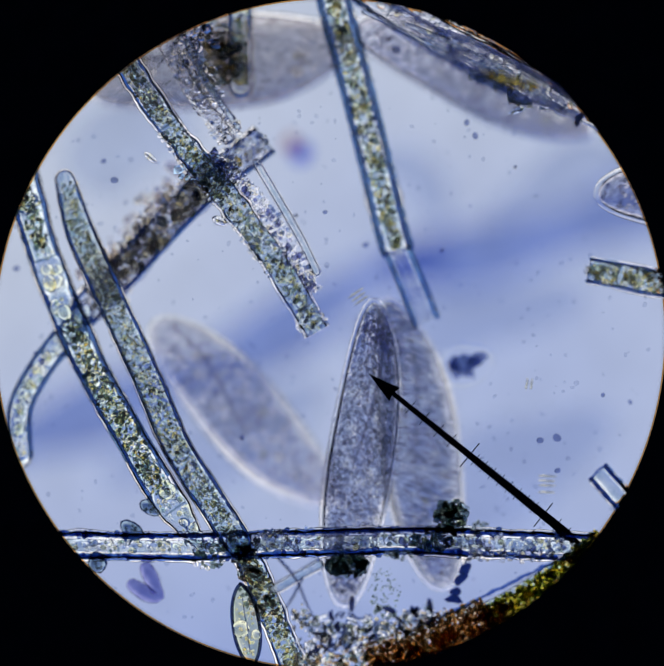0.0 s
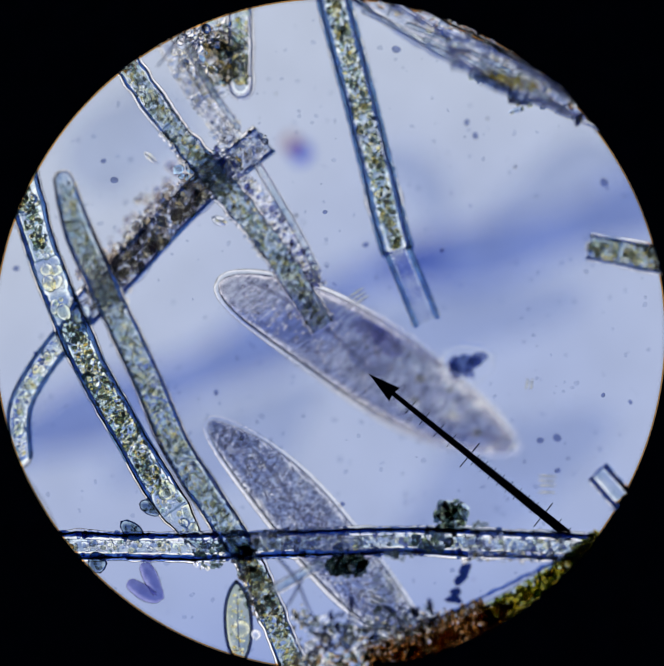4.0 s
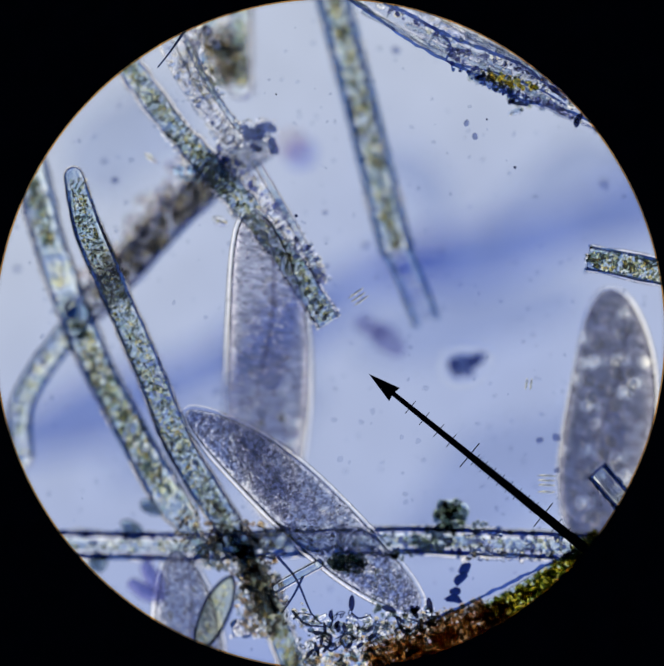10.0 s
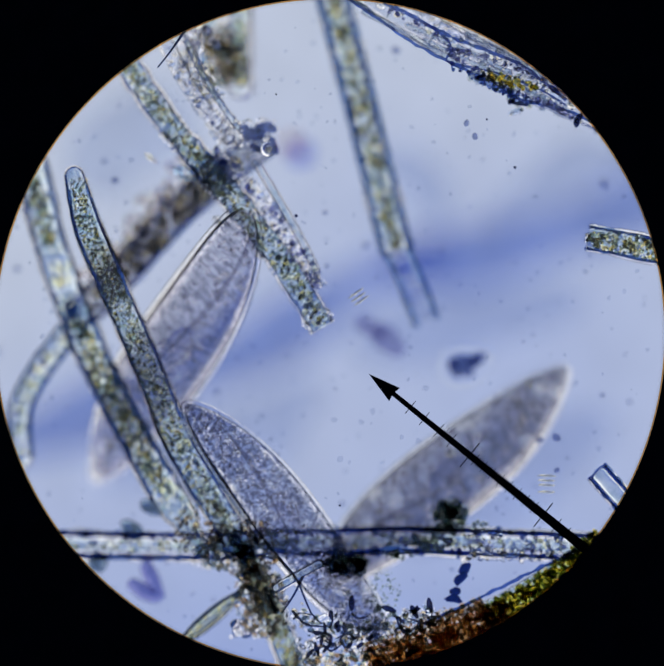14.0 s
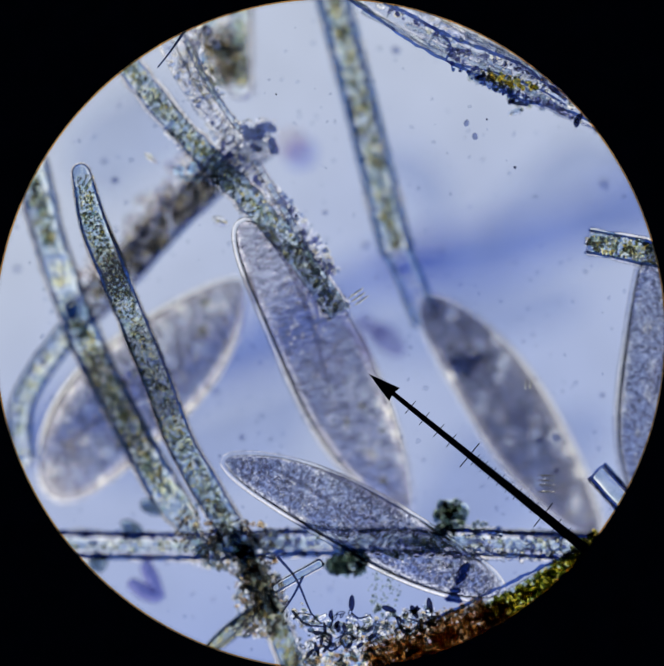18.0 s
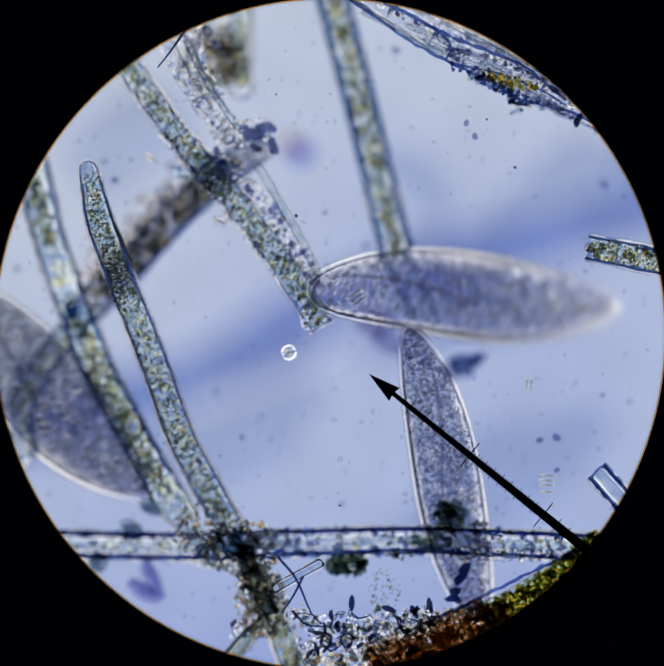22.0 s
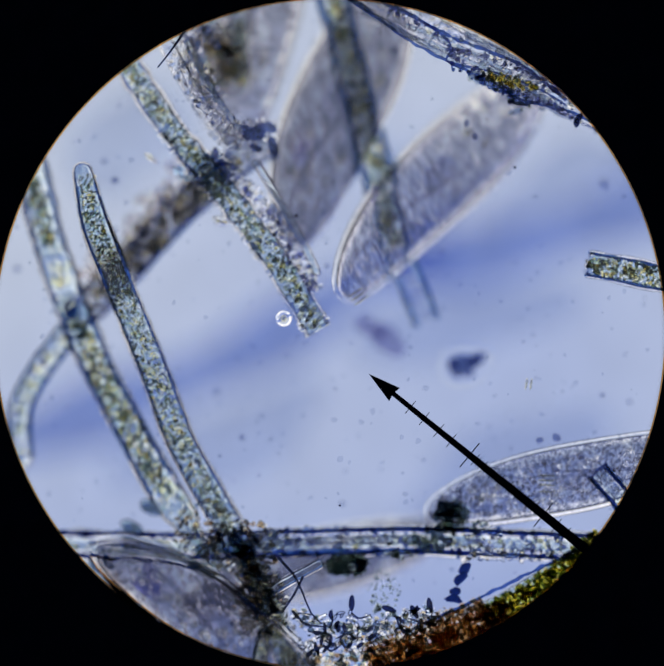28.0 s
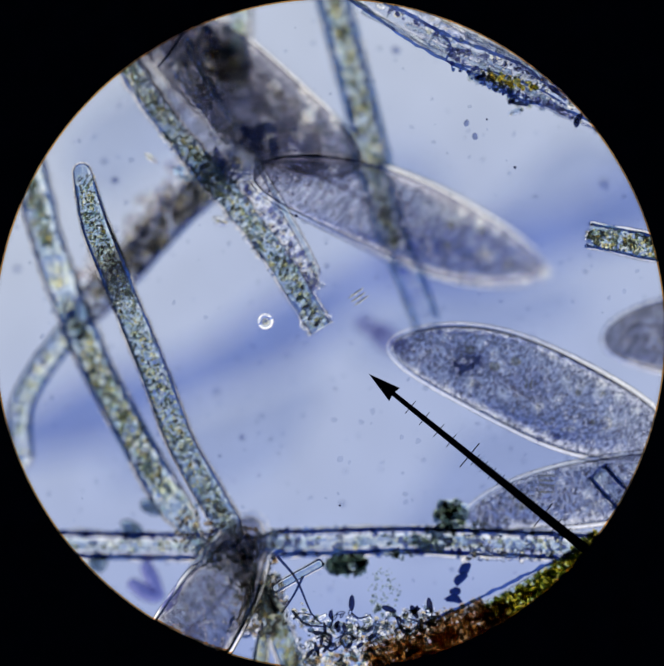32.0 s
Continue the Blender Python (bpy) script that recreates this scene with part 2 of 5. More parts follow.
M_SOFT = grains("soft_brown_grains", 1.05, [(0.0, (0.76, 0.76, 0.82)), (0.4, (0.86, 0.85, 0.88)), (0.7, (0.92, 0.88, 0.82)), (1.0, (1, 1, 0.97))])
M_BROWNWALL = refractive("dim_dirty_wall", 1.14, [(0.35, (0.82, 0.84, 0.93)), (0.6, (0.96, 0.96, 0.98))],
                         [(0.35, (0.80, 0.82, 0.92)), (0.65, (0.96, 0.96, 0.98))], 120, 40, bump=0.4)
M_OLIVE = refractive("olive_shell", 1.06, [(0.35, (0.89, 0.90, 0.82)), (0.6, (0.97, 0.97, 0.91))], [(0.35, (0.92, 0.93, 0.84)), (0.65, (0.98, 0.98, 0.93))], 150, 40, bump=0.3)
M_FRAY = grains("frayed_slime", 1.10, [(0.0, (0.46, 0.54, 0.72)), (0.15, (0.80, 0.85, 0.94)), (0.3, (0.97, 0.95, 0.88)), (0.5, (1, 1, 1)), (1.0, (1, 1, 1))])
M_DARK = grains("dark_grains", 1.05, [(0.0, (0.36, 0.44, 0.58)), (0.4, (0.55, 0.62, 0.72)), (0.75, (0.66, 0.68, 0.60)), (1.0, (0.84, 0.88, 0.92))])
M_HUMUS = grains("humus_grains", 1.05, [(0.0, (0.44, 0.35, 0.25)), (0.5, (0.68, 0.55, 0.37)), (1.0, (0.88, 0.76, 0.53))])
# green detritus, its colour darkened to imitate the dimming out of focus
M_DIM_GREEN = grains("dim_green_grains", 1.07, [(0.0, (0.28, 0.37, 0.46)), (0.35, (0.48, 0.55, 0.55)), (0.6, (0.64, 0.67, 0.56)), (1.0, (0.76, 0.84, 0.90))])
M_BROWN = grains("brown_grains", 1.045, [(0.0, (0.52, 0.43, 0.32)), (0.35, (0.83, 0.67, 0.43)), (0.7, (0.62, 0.53, 0.42)), (1.0, (0.92, 0.79, 0.54))])
M_GREEN = grains("green_grains", 1.06, [(0.0, (0.32, 0.42, 0.24)), (0.3, (0.62, 0.68, 0.30)), (0.6, (0.82, 0.78, 0.36)), (1.0, (0.94, 0.88, 0.55))])
M_YELLOW = grains("yellow_grains", 1.07, [(0.0, (0.88, 0.78, 0.26)), (0.5, (0.96, 0.88, 0.40)), (1.0, (1.0, 0.95, 0.6))])
M_YELLOWISH = grains("yellowish_granules", 1.10, [(0.0, (0.98, 0.90, 0.64)), (0.5, (1.0, 0.96, 0.80)), (1.0, (1.0, 0.99, 0.92))])
M_DEEP = grains("deep_teal_granules", 1.08, [(0.0, (0.31, 0.40, 0.43)), (0.5, (0.52, 0.59, 0.57)), (1.0, (0.74, 0.79, 0.77))])
M_OLIVEGRAIN = grains("olive_grains", 1.045, [(0.0, (0.60, 0.62, 0.56)), (0.4, (0.76, 0.76, 0.66)), (0.7, (0.92, 0.88, 0.74)), (1.0, (0.98, 0.97, 0.94))])
M_WOOL = grains("grey_wool", 1.06, [(0.0, (0.58, 0.58, 0.61)), (0.4, (0.76, 0.75, 0.75)), (0.8, (0.90, 0.87, 0.82)), (1.0, (0.96, 0.96, 0.94))])
M_PURPLE = sheer("violet_smear", (0.80, 0.79, 0.90), 90, 0.15)
M_VIOLET = sheer("violet_grain", (0.62, 0.67, 0.85), 160, 0.35)
M_VIOLETGLASS = refractive("violet_glass", 1.045, [(0.4, (0.54, 0.56, 0.76)), (0.6, (0.68, 0.70, 0.85))], [(0.4, (0.78, 0.79, 0.91)), (0.6, (0.88, 0.88, 0.96))], 120, 40)
M_NAVY = sheer("navy_grain", (0.50, 0.57, 0.78), 160, 0.4)
M_NAVYGLASS = grains("navy_flakes", 1.16, [(0.0, (0.50, 0.54, 0.74)), (0.5, (0.66, 0.69, 0.84)), (1.0, (0.90, 0.90, 0.95))])
M_SEAMGRAIN = grains("dark_blue_crumbs", 1.08, [(0.0, (0.22, 0.32, 0.55)), (0.5, (0.40, 0.50, 0.72)), (1.0, (0.80, 0.86, 0.95))])
M_NAVYBLUE = sheer("navy_crumb", (0.16, 0.24, 0.48), 160, 0.35)
M_SPECK = sheer("speck", (0.66, 0.70, 0.84), 90, 0.2)
M_INK = sheer("dark_speck", (0.22, 0.26, 0.42), 90, 0.3)
M_HAIR = sheer("hair", (0.26, 0.33, 0.50), 200, 0.3)
M_SEAM = sheer("blue_seam", (0.42, 0.55, 0.85), 150, 0.3)
M_WALL_FRINGE = sheer("blue_fringe_tint", (0.44, 0.60, 0.82), 120, 0.3)
# weak refractor for the halo shell added round the navy grain
M_HALO = refractive("clear_drop", 1.016, [(0.3, (1, 1, 1)), (0.6, (1, 1, 1))], [(0.3, (1, 1, 1)), (0.6, (1, 1, 1))], 60, 30)


# ---- mesh helpers ----
def mesh_of(verts, faces, smooth=True):
    me = bpy.data.meshes.new("m")
    me.from_pydata([tuple(v) for v in verts], [], faces)
    me.update()
    if smooth:
        me.polygons.foreach_set("use_smooth", [True] * len(me.polygons))
    return me


def put(name, me, mat, parent=None, label="", kind=""):
    me.name = name
    ob = new(name, me)
    for x in (mat if isinstance(mat, (list, tuple)) else [mat]):
        me.materials.append(x)
    if parent is not None:
        ob.parent = parent
    return tagged(ob, label=label, kind=kind)


def root(name, m, label, category, group="", kind=""):
    ob = new(name)
    ob.empty_display_size = 0.02
    ob.matrix_world = m
    return tagged(ob, label, category, group, kind)


def ico(n):
    bm = bmesh.new()
    bmesh.ops.create_icosphere(bm, subdivisions=n, radius=1)
    v = np.array([x.co[:] for x in bm.verts])
    f = [tuple(y.index for y in x.verts) for x in bm.faces]
    bm.free()
    return v, f


BALL1, BALL2, BALL3 = ico(1), ico(2), ico(3)


def beads(rng, places, low, high, ball=BALL1, flat=1.0, ragged=0.25):
    """One mesh of many small uneven beads, a bead at each of the places."""
    bv, bf = ball
    verts, faces = [], []
    for i, p in enumerate(places):
        r = rng.uniform(low, high)
        s = np.array([rng.uniform(0.7, 1.35), rng.uniform(0.7, 1.35), rng.uniform(0.7, 1.2) * flat]) * r
        a = rng.uniform(0, 2 * math.pi)
        ca, sa = math.cos(a), math.sin(a)
        v = bv * s * (1 + ragged * rng.uniform(-1, 1, (len(bv), 1)))
        v = np.stack([v[:, 0] * ca - v[:, 1] * sa, v[:, 0] * sa + v[:, 1] * ca, v[:, 2]], 1) + np.array(p)
        k = len(bv) * i
        verts.extend(map(tuple, v))
        faces.extend((x + k, y + k, z + k) for x, y, z in bf)
    return mesh_of(verts, faces)


def spine(points, step=10.0):
    """An even, smooth line through a few points (u, v, z)."""
    p = [Vector(x) for x in points]
    p = [p[0] * 2 - p[1]] + p + [p[-1] * 2 - p[-2]]
    out = []
    for i in range(1, len(p) - 2):
        n = max(2, int((p[i + 1] - p[i]).length / step))
        for k in range(n):
            t = k / n
            a, b, c, d = p[i - 1], p[i], p[i + 1], p[i + 2]
            out.append(0.5 * (2 * b + (c - a) * t + (2 * a - 5 * b + 4 * c - d) * t * t + (3 * b - a - 3 * c + d) * t ** 3))
    out.append(p[-2])
    return out


def sides_of(line):
    """For every point of a line: the way along it, the way across in the field, and upwards."""
    out = []
    for i, q in enumerate(line):
        d = (line[min(i + 1, len(line) - 1)] - line[max(i - 1, 0)]).normalized()
        x = d.cross(Vector((0, 0, 1)))
        x = x.normalized() if x.length > 1e-6 else Vector((1, 0, 0))
        out.append((d, x, x.cross(d).normalized()))
    return out


def tube(line, radius, n=16, flat=1.0, ends=(True, True), close=True):
    """A round pipe along a line (in metres); radius(i, s) in metres; ends: rounded or cut straight."""
    ax = sides_of(line)
    verts, faces = [], []
    m = len(line)
    rings = []

    def ring(c, x, z, r):
        rings.append(len(verts))
        for k in range(n):
            a = 2 * math.pi * k / n
            verts.append(c + x * (r * math.cos(a)) + z * (r * flat * math.sin(a)))
    r0 = radius(0, 0.0)
    if ends[0]:
        for h in (0.97, 0.85, 0.6, 0.3):
            ring(line[0] - ax[0][0] * r0 * h, ax[0][1], ax[0][2], r0 * math.sqrt(1 - h * h))
    for i, q in enumerate(line):
        ring(q, ax[i][1], ax[i][2], radius(i, i / (m - 1)))
    r1 = radius(m - 1, 1.0)
    if ends[1]:
        for h in (0.3, 0.6, 0.85, 0.97):
            ring(line[-1] + ax[-1][0] * r1 * h, ax[-1][1], ax[-1][2], r1 * math.sqrt(1 - h * h))
    for a, b in zip(rings, rings[1:]):
        for k in range(n):
            faces.append((a + k, a + (k + 1) % n, b + (k + 1) % n, b + k))
    if close:
        faces.append(tuple(range(rings[0] + n - 1, rings[0] - 1, -1)))
        faces.append(tuple(range(rings[-1], rings[-1] + n)))
    return mesh_of(verts, faces)


# ---- the instrument ----
def disc(radius, z, n=96, hole=0.0, thick=0.0):
    verts, faces = [], []
    if hole <= 0:
        verts = [(radius * math.cos(2 * math.pi * k / n), radius * math.sin(2 * math.pi * k / n), z) for k in range(n)]
        return mesh_of(verts, [tuple(range(n))], False)
    for k in range(n):
        a = 2 * math.pi * k / n
        c, s = math.cos(a), math.sin(a)
        verts += [(hole * c, hole * s, z), (radius * c, radius * s, z), (radius * c, radius * s, z + thick), (hole * c, hole * s, z + thick)]
    for k in range(n):
        a, b = 4 * k, 4 * ((k + 1) % n)
        for j in range(4):
            faces.append((a + j, b + j, b + (j + 1) % 4, a + (j + 1) % 4))
    return mesh_of(verts, faces, False)


def build_instrument():
    lamp = put("illuminator", disc(1.5, 0), M_LAMP, None, "round frosted glass of the microscope's lamp, glowing bluish white", "structure")
    lamp.location = (0, 0, -4)
    tagged(lamp, category="lamp")
    put("illuminator_housing", disc(1.65, -4.06, 96, 1.501, 0.12), M_BLACK, None, "black metal housing round the lamp glass", "structure")
    slide = root("microscope_slide", pose(0, 0, -0.24), "clear glass microscope slide under the drop of pond water", "slide", kind="structure")
    bm = bmesh.new()
    bmesh.ops.create_cube(bm, size=1)
    bmesh.ops.scale(bm, vec=(0.9, 0.75, 0.02), verts=bm.verts)
    bmesh.ops.bevel(bm, geom=bm.edges[:], offset=0.003, segments=2, affect="EDGES")
    me = bpy.data.meshes.new("glass_plate")
    bm.to_mesh(me)
    bm.free()
    put("glass_plate", me, M_GLASS, slide)
    stop = root("field_stop", pose(-5 * K, -2 * K, 0.0), "matt black ring of the eyepiece that frames the round field", "field stop", kind="structure")
    put("ring", disc(0.62, 0.004, 256, 790.5 * K, 0.14), M_BLACK, stop)
    # the lens's colour fringe, painted in as a tinted ring
    put("rim", disc(792.5 * K, 0.0005, 256, 787.2 * K, 0.002), M_STOP_FRINGE, stop, "thin orange-tinted ring for the colour fringe at the stop's edge")
    return stop


def build_pointer():
    """The eyepiece's pointer with its graduated scale."""
    tip, end = at(868, 880, 0), at(1384, 1297, 0)
    d = (end - tip).normalized()
    x = Vector((-d.y, d.x, 0))
    hold = root("eyepiece_pointer", pose(end.x, end.y, 0.006), "black metal arrow pointer with a fine graduated scale", "pointer")
    turn = Matrix.Translation(-end)
    length = (end - tip).length

    def prism(outline, z0, z1):
        n = len(outline)
        verts = [turn @ Vector((p.x, p.y, z0)) for p in outline] + [turn @ Vector((p.x, p.y, z1)) for p in outline]
        faces = [tuple(range(n - 1, -1, -1)), tuple(range(n, 2 * n))] + [(k, (k + 1) % n, n + (k + 1) % n, n + k) for k in range(n)]
        return mesh_of(verts, faces, False)
    q = tip + d * 78 * K
    put("arrow_head", prism([tip, q + x * 20 * K, q - d * 4 * K, q - x * 20 * K], 0, 0.002), M_BLACK, hold)
    put("shaft", prism([q - d * 14 * K + x * 5.5 * K, end + d * 14 * K + x * 12 * K, end + d * 14 * K - x * 12 * K, q - d * 14 * K - x * 5.5 * K], 0, 0.002), M_BLACK, hold)
    rng = np.random.default_rng(4)
    marks = [(k, 19) for k in (126, 168, 212, 250)] + [(305, 36), (528, 36)]
    marks += [(k, 12.5 + 4 * (i % 3 == 0)) for i, k in enumerate(np.arange(322, 512, 8.5))] + [(568, 20), (598, 18)]
    for k, reach in marks:
        c = tip + d * float(k) * K
        lean = rng.uniform(-0.03, 0.03)
        y = (x + d * lean).normalized()
        w = (1.3 if reach > 30 else 0.9) * K
        put("scale_mark", prism([c + y * reach * K + d * w, c + y * reach * K - d * w, c - y * reach * K - d * w, c - y * reach * K + d * w], 0.0002, 0.0012), M_BLACK, hold)
    return hold


STOP = build_instrument()
POINTER = build_pointer()


# ---- algae, detritus and specks ----
def inside(rng, line, radius, n, flat=0.8, a=0.0, b=1.0, spread=0.85):
    """n random places inside a pipe along the line, between the shares a and b of its length."""
    ax = sides_of(line)
    out = []
    for _ in range(n):
        s = rng.uniform(a, b) * (len(line) - 1)
        i = min(int(s), len(line) - 2)
        c = line[i].lerp(line[i + 1], s - i)
        r = radius * spread * math.sqrt(rng.uniform(0, 1))
        w = rng.uniform(0, 2 * math.pi)
        out.append(c + ax[i][1] * r * math.cos(w) + ax[i][2] * r * flat * math.sin(w))
    return out


def filament(points, width, label, cells, full, seed, wall=None, content=None, ends=(True, True), size=(2.8, 7.2), density=0.7, pivot=0, name="algal_filament", category="alga", swell=0.15, lumen=0.76, halo=0.15, drops=0.028, crust=(), taper=1.0, sap_of=None, big=0.28, windows=(), tail=1.0):
    """A thread of algal cells: wall, cross walls, and the granular content of each cell. full: which cells hold content."""
    rng = np.random.default_rng(seed)
    line = [at(*p) for p in spine(points)]
    base = line[pivot].copy()
    line = [p - base for p in line]
    r = width / 2 * K
    thing = root(name, Matrix.Translation(base), label, category, "algal filaments")
    ph = rng.uniform(0, 60)

    def uneven(i, k=1.0):
        return (1 - (1 - taper) * max(0.0, 1 - i / 16) ** 1.5) * (1 - (1 - tail) * max(0.0, 1 - (len(line) - 1 - i) / 10)) * (1 + k * swell * (noise.noise(Vector((i * 0.11, ph, 0))) + 0.7 * noise.noise(Vector((i * 0.37, ph, 9)))))
    outer = put("wall", tube(line, lambda i, s: r * uneven(i), 18, 0.85, ends), wall or M_WALL, thing)
    m = len(line) - 1
    ax = sides_of(line)
    sap = put("cell_sap", tube(line, lambda i, s: r * (0.965 if any(a < s < b for a, b in windows) else lumen) * uneven(i, 0.6) * (1 + 0.05 * noise.noise(Vector((i * 0.3, ph, 5)))), 16, 0.85, ends), sap_of or M_LUMEN, thing)
    # added clear shell that refracts lamp light into a white halo along the thread
    if halo > 0:
        put("thread_halo", tube(line, lambda i, s: r * (1 + halo * (1 + 0.5 * noise.noise(Vector((i * 0.2, ph, 3))))) * uneven(i), 18, 0.9, ends), M_THREAD_HALO, outer)
    for c in range(1, cells):
        if rng.uniform() < 0.4:
            continue
        i = min(m - 1, max(1, int(m * c / cells)))
        put("cross_wall", tube([line[i] - ax[i][0] * 1.5 * K, line[i] + ax[i][0] * 1.5 * K], lambda k, s: r * lumen * 0.97, 14, 0.85, (False, False)), M_SEPTUM, sap)
    total = sum((q - p).length for p, q in zip(line, line[1:]))
    for c in range(cells):
        d = full[c % len(full)]
        if d <= 0:
            continue
        n = int(density * d * total / cells / K * width / 62)
        a, b = (c + 0.06) / cells, (c + 0.94) / cells
        put("chloroplast", beads(rng, inside(rng, line, r * lumen, n, 0.8, a, b, 0.92), size[0] * K, size[1] * K, BALL2, 1.0, 0.1), content or M_CHLORO, sap, kind="stuff")
    for p in inside(rng, line, r * lumen, int(drops * total / K), 0.7, 0.05, 0.95, 0.7):
        q = rng.uniform(0.10, big) * r
        ob = put("oil_drop", mesh_of(BALL2[0] * np.array((q, q * rng.uniform(.8, 1.6), q)), BALL2[1]), (M_DROP, M_SPOT)[int(rng.uniform(0, 2))], sap)
        ob.location, ob.rotation_euler = p, (0, 0, rng.uniform(0, 3))
    # what clings to the thread: name, count, how far aside, half width, sizes, material, from, to
    for title, n, aside, half, grain, mat, a, b in crust:
        places = []
        for _ in range(n):
            i = int(rng.uniform(a, b) * m)
            s = (i / m - a) / max(1e-6, b - a)
            w = half * (0.35 + 0.65 * math.sin(math.pi * min(1, max(0, s))) ** 0.5)
            y = (aside + w * rng.uniform(-1, 1)) * K
            up = 0.85 * math.sqrt(max(0.0, r * r - y * y))
            places.append(line[i] + ax[i][1] * y + ax[i][0] * rng.uniform(-5, 5) * K + Vector((0, 0, up + rng.normal() * 4 * K)))
        put(title, beads(rng, places, grain[0] * K, grain[1] * K, BALL2, 0.8, 0.15), mat, thing, kind="stuff")
    return thing


def clump(center, spread, n, label, mat, seed, size=(4, 9), flat=0.5, category="detritus", name="detritus_clump", lean=0.0, ball=BALL1, ragged=0.35, piece="grain"):
    """A heap of uneven grains round a place; spread: half width and half height; lean: degrees of turn."""
    rng = np.random.default_rng(seed)
    c = at(*center)
    ca, sa = math.cos(radians(lean)), math.sin(radians(lean))
    if n > 40:
        n, size = int(n * 0.6), (size[0] * 0.8, size[1] * 1.25)
    places = []
    for _ in range(n):
        r, w = math.sqrt(rng.uniform(0, 1)), rng.uniform(0, 2 * math.pi)
        x, y = r * math.cos(w) * spread[0] * K, r * math.sin(w) * spread[1] * K
        places.append((x * ca - y * sa, x * sa + y * ca, rng.normal() * min(spread) * flat * K * 0.4))
    if n > 40:
        ob = put(name, beads(rng, places, size[0] * K, size[1] * K, ball, 0.8, ragged), mat, None, label)
        ob.location = c
        return tagged(ob, category=category)
    thing = root(name, Matrix.Translation(c), label, category)
    for p in places:
        put(piece, beads(rng, [p], size[0] * K, size[1] * K, ball, 0.8, ragged), mat, thing)
    return thing


def along(points, width, n, label, mat, seed, size=(4, 8), name="detritus_strip", category="detritus", flat=0.5):
    rng = np.random.default_rng(seed)
    line = [at(*p) for p in spine(points)]
    base = line[0].copy()
    line = [p - base for p in line]
    ob = put(name, beads(rng, inside(rng, line, width / 2 * K, int(n * .65), flat, spread=1.0), size[0] * .85 * K, size[1] * K, BALL1, 0.8, 0.35), mat, None, label)
    ob.location = base
    return tagged(ob, category=category)


def oval(center, half, lean, label, mat, name="speck", category="speck", group="", flat=0.4, dents=0.12, seed=0, ball=BALL2):
    rng = np.random.default_rng(seed)
    v = ball[0] * np.array([half[0] * K, half[1] * K, min(half) * flat * K])
    f = np.array([1 + dents * math.sin(3 * p[0] + seed) * math.cos(2.3 * p[1] + 1.7 * seed) for p in ball[0]])[:, None]
    ob = put(name, mesh_of(v * f, ball[1]), mat, None, label)
    c = at(*center)
    ob.matrix_world = pose(c.x, c.y, c.z, 0, 0, lean)
    return tagged(ob, category=category, group=group)


def diatom(center, half, lean, label, mat, seed, name="diatom"):
    """A boat-shaped shell with a line along it and grains in it."""
    rng = np.random.default_rng(seed)
    c = at(*center)
    thing = root(name, pose(c.x, c.y, c.z, 0, 0, lean), label, "diatom")
    n = 22
    line = [Vector((half[0] * K * (2 * k / n - 1), 0, 0)) for k in range(n + 1)]
    put("shell", tube(line, lambda i, s: max(0.6 * K, half[1] * K * (1 - abs(2 * s - 1) ** 2.4) ** 0.75), 16, 0.5, (False, False)), mat, thing)
    if half[0] > 60:
        # the shell's dark refraction outline, drawn in as two tinted tubes
        for side in (-1, 1):
            edge = [Vector((half[0] * K * (2 * k / n - 1), side * half[1] * K * (1 - abs(2 * k / n - 1) ** 2.4) ** 0.75, 0)) for k in range(n + 1)]
            put("rim", tube(edge, lambda i, s: 4.2 * K, 8, 1), M_HAIR, thing, "dark blue line for the refraction outline of the shell")
    put("raphe", tube(line[4:-4], lambda i, s: 1.6 * K, 8, 1, (True, True)), M_SPECK if half[0] > 60 else M_HAIR, thing)
    put("chloroplast", beads(rng, inside(rng, line[3:-3], half[1] * K * 0.7, int(half[0] * 0.5), 0.5), 2.5 * K, 5 * K), M_CHLORO, thing, kind="stuff")
    return thing


def hair(points, width, label, group="thin hairs in the detritus"):
    line = [at(*p) for p in spine(points, 14)]
    base = line[0].copy()
    ob = put("thin_hair", tube([p - base for p in line], lambda i, s: width / 2 * K * (1 - 0.5 * s), 8), M_HAIR, None, label)
    ob.location = base
    return tagged(ob, category="hair", group=group)


def strand_edge(points, width, label, seed, name="strand_seam", mat=None, rough=1.0):
    line = [at(*p) for p in spine(points, 7)]
    base = line[0].copy()
    wave = lambda i, s: .72 * width / 2 * K * max(.35, 1 + rough * (.8 * noise.noise(Vector((i * .35, seed, 0))) + .5 * noise.noise(Vector((i * .9, seed, 4)))))
    ob = put(name, tube([p - base + Vector((noise.noise(Vector((i * .3, seed, 7))), noise.noise(Vector((i * .3, seed, 8))), 0)) * 3 * rough * K for i, p in enumerate(line)], wave, 10), mat or M_SEAM, None, label)
    ob.location = base
    return tagged(ob, category="seam", group="seams of the dried strand")


def wall_fringes(thing, points, off, width, seed, sides=(-1, 1), start=1.0):
    """Two soft blue tubes, parts of the thread, that paint in the optical fringe of its wall."""
    for side in sides:
        line = []
        for i, (u, v, z) in enumerate(points):
            a, b = points[max(0, i - 1)], points[min(len(points) - 1, i + 1)]
            d = math.hypot(b[0] - a[0], b[1] - a[1])
            w = side * off * (start if i == 0 else 1) / d
            line.append((u - w * (b[1] - a[1]), v + w * (b[0] - a[0]), z))
        edge = strand_edge(line, width, "soft blue tube for the refraction fringe of the wall", seed + side, "wall_fringe", M_WALL_FRINGE, 0.35)
        edge.parent, edge.location = thing, edge.location - thing.location
        del edge["category"], edge["group"]


SLOW = {}


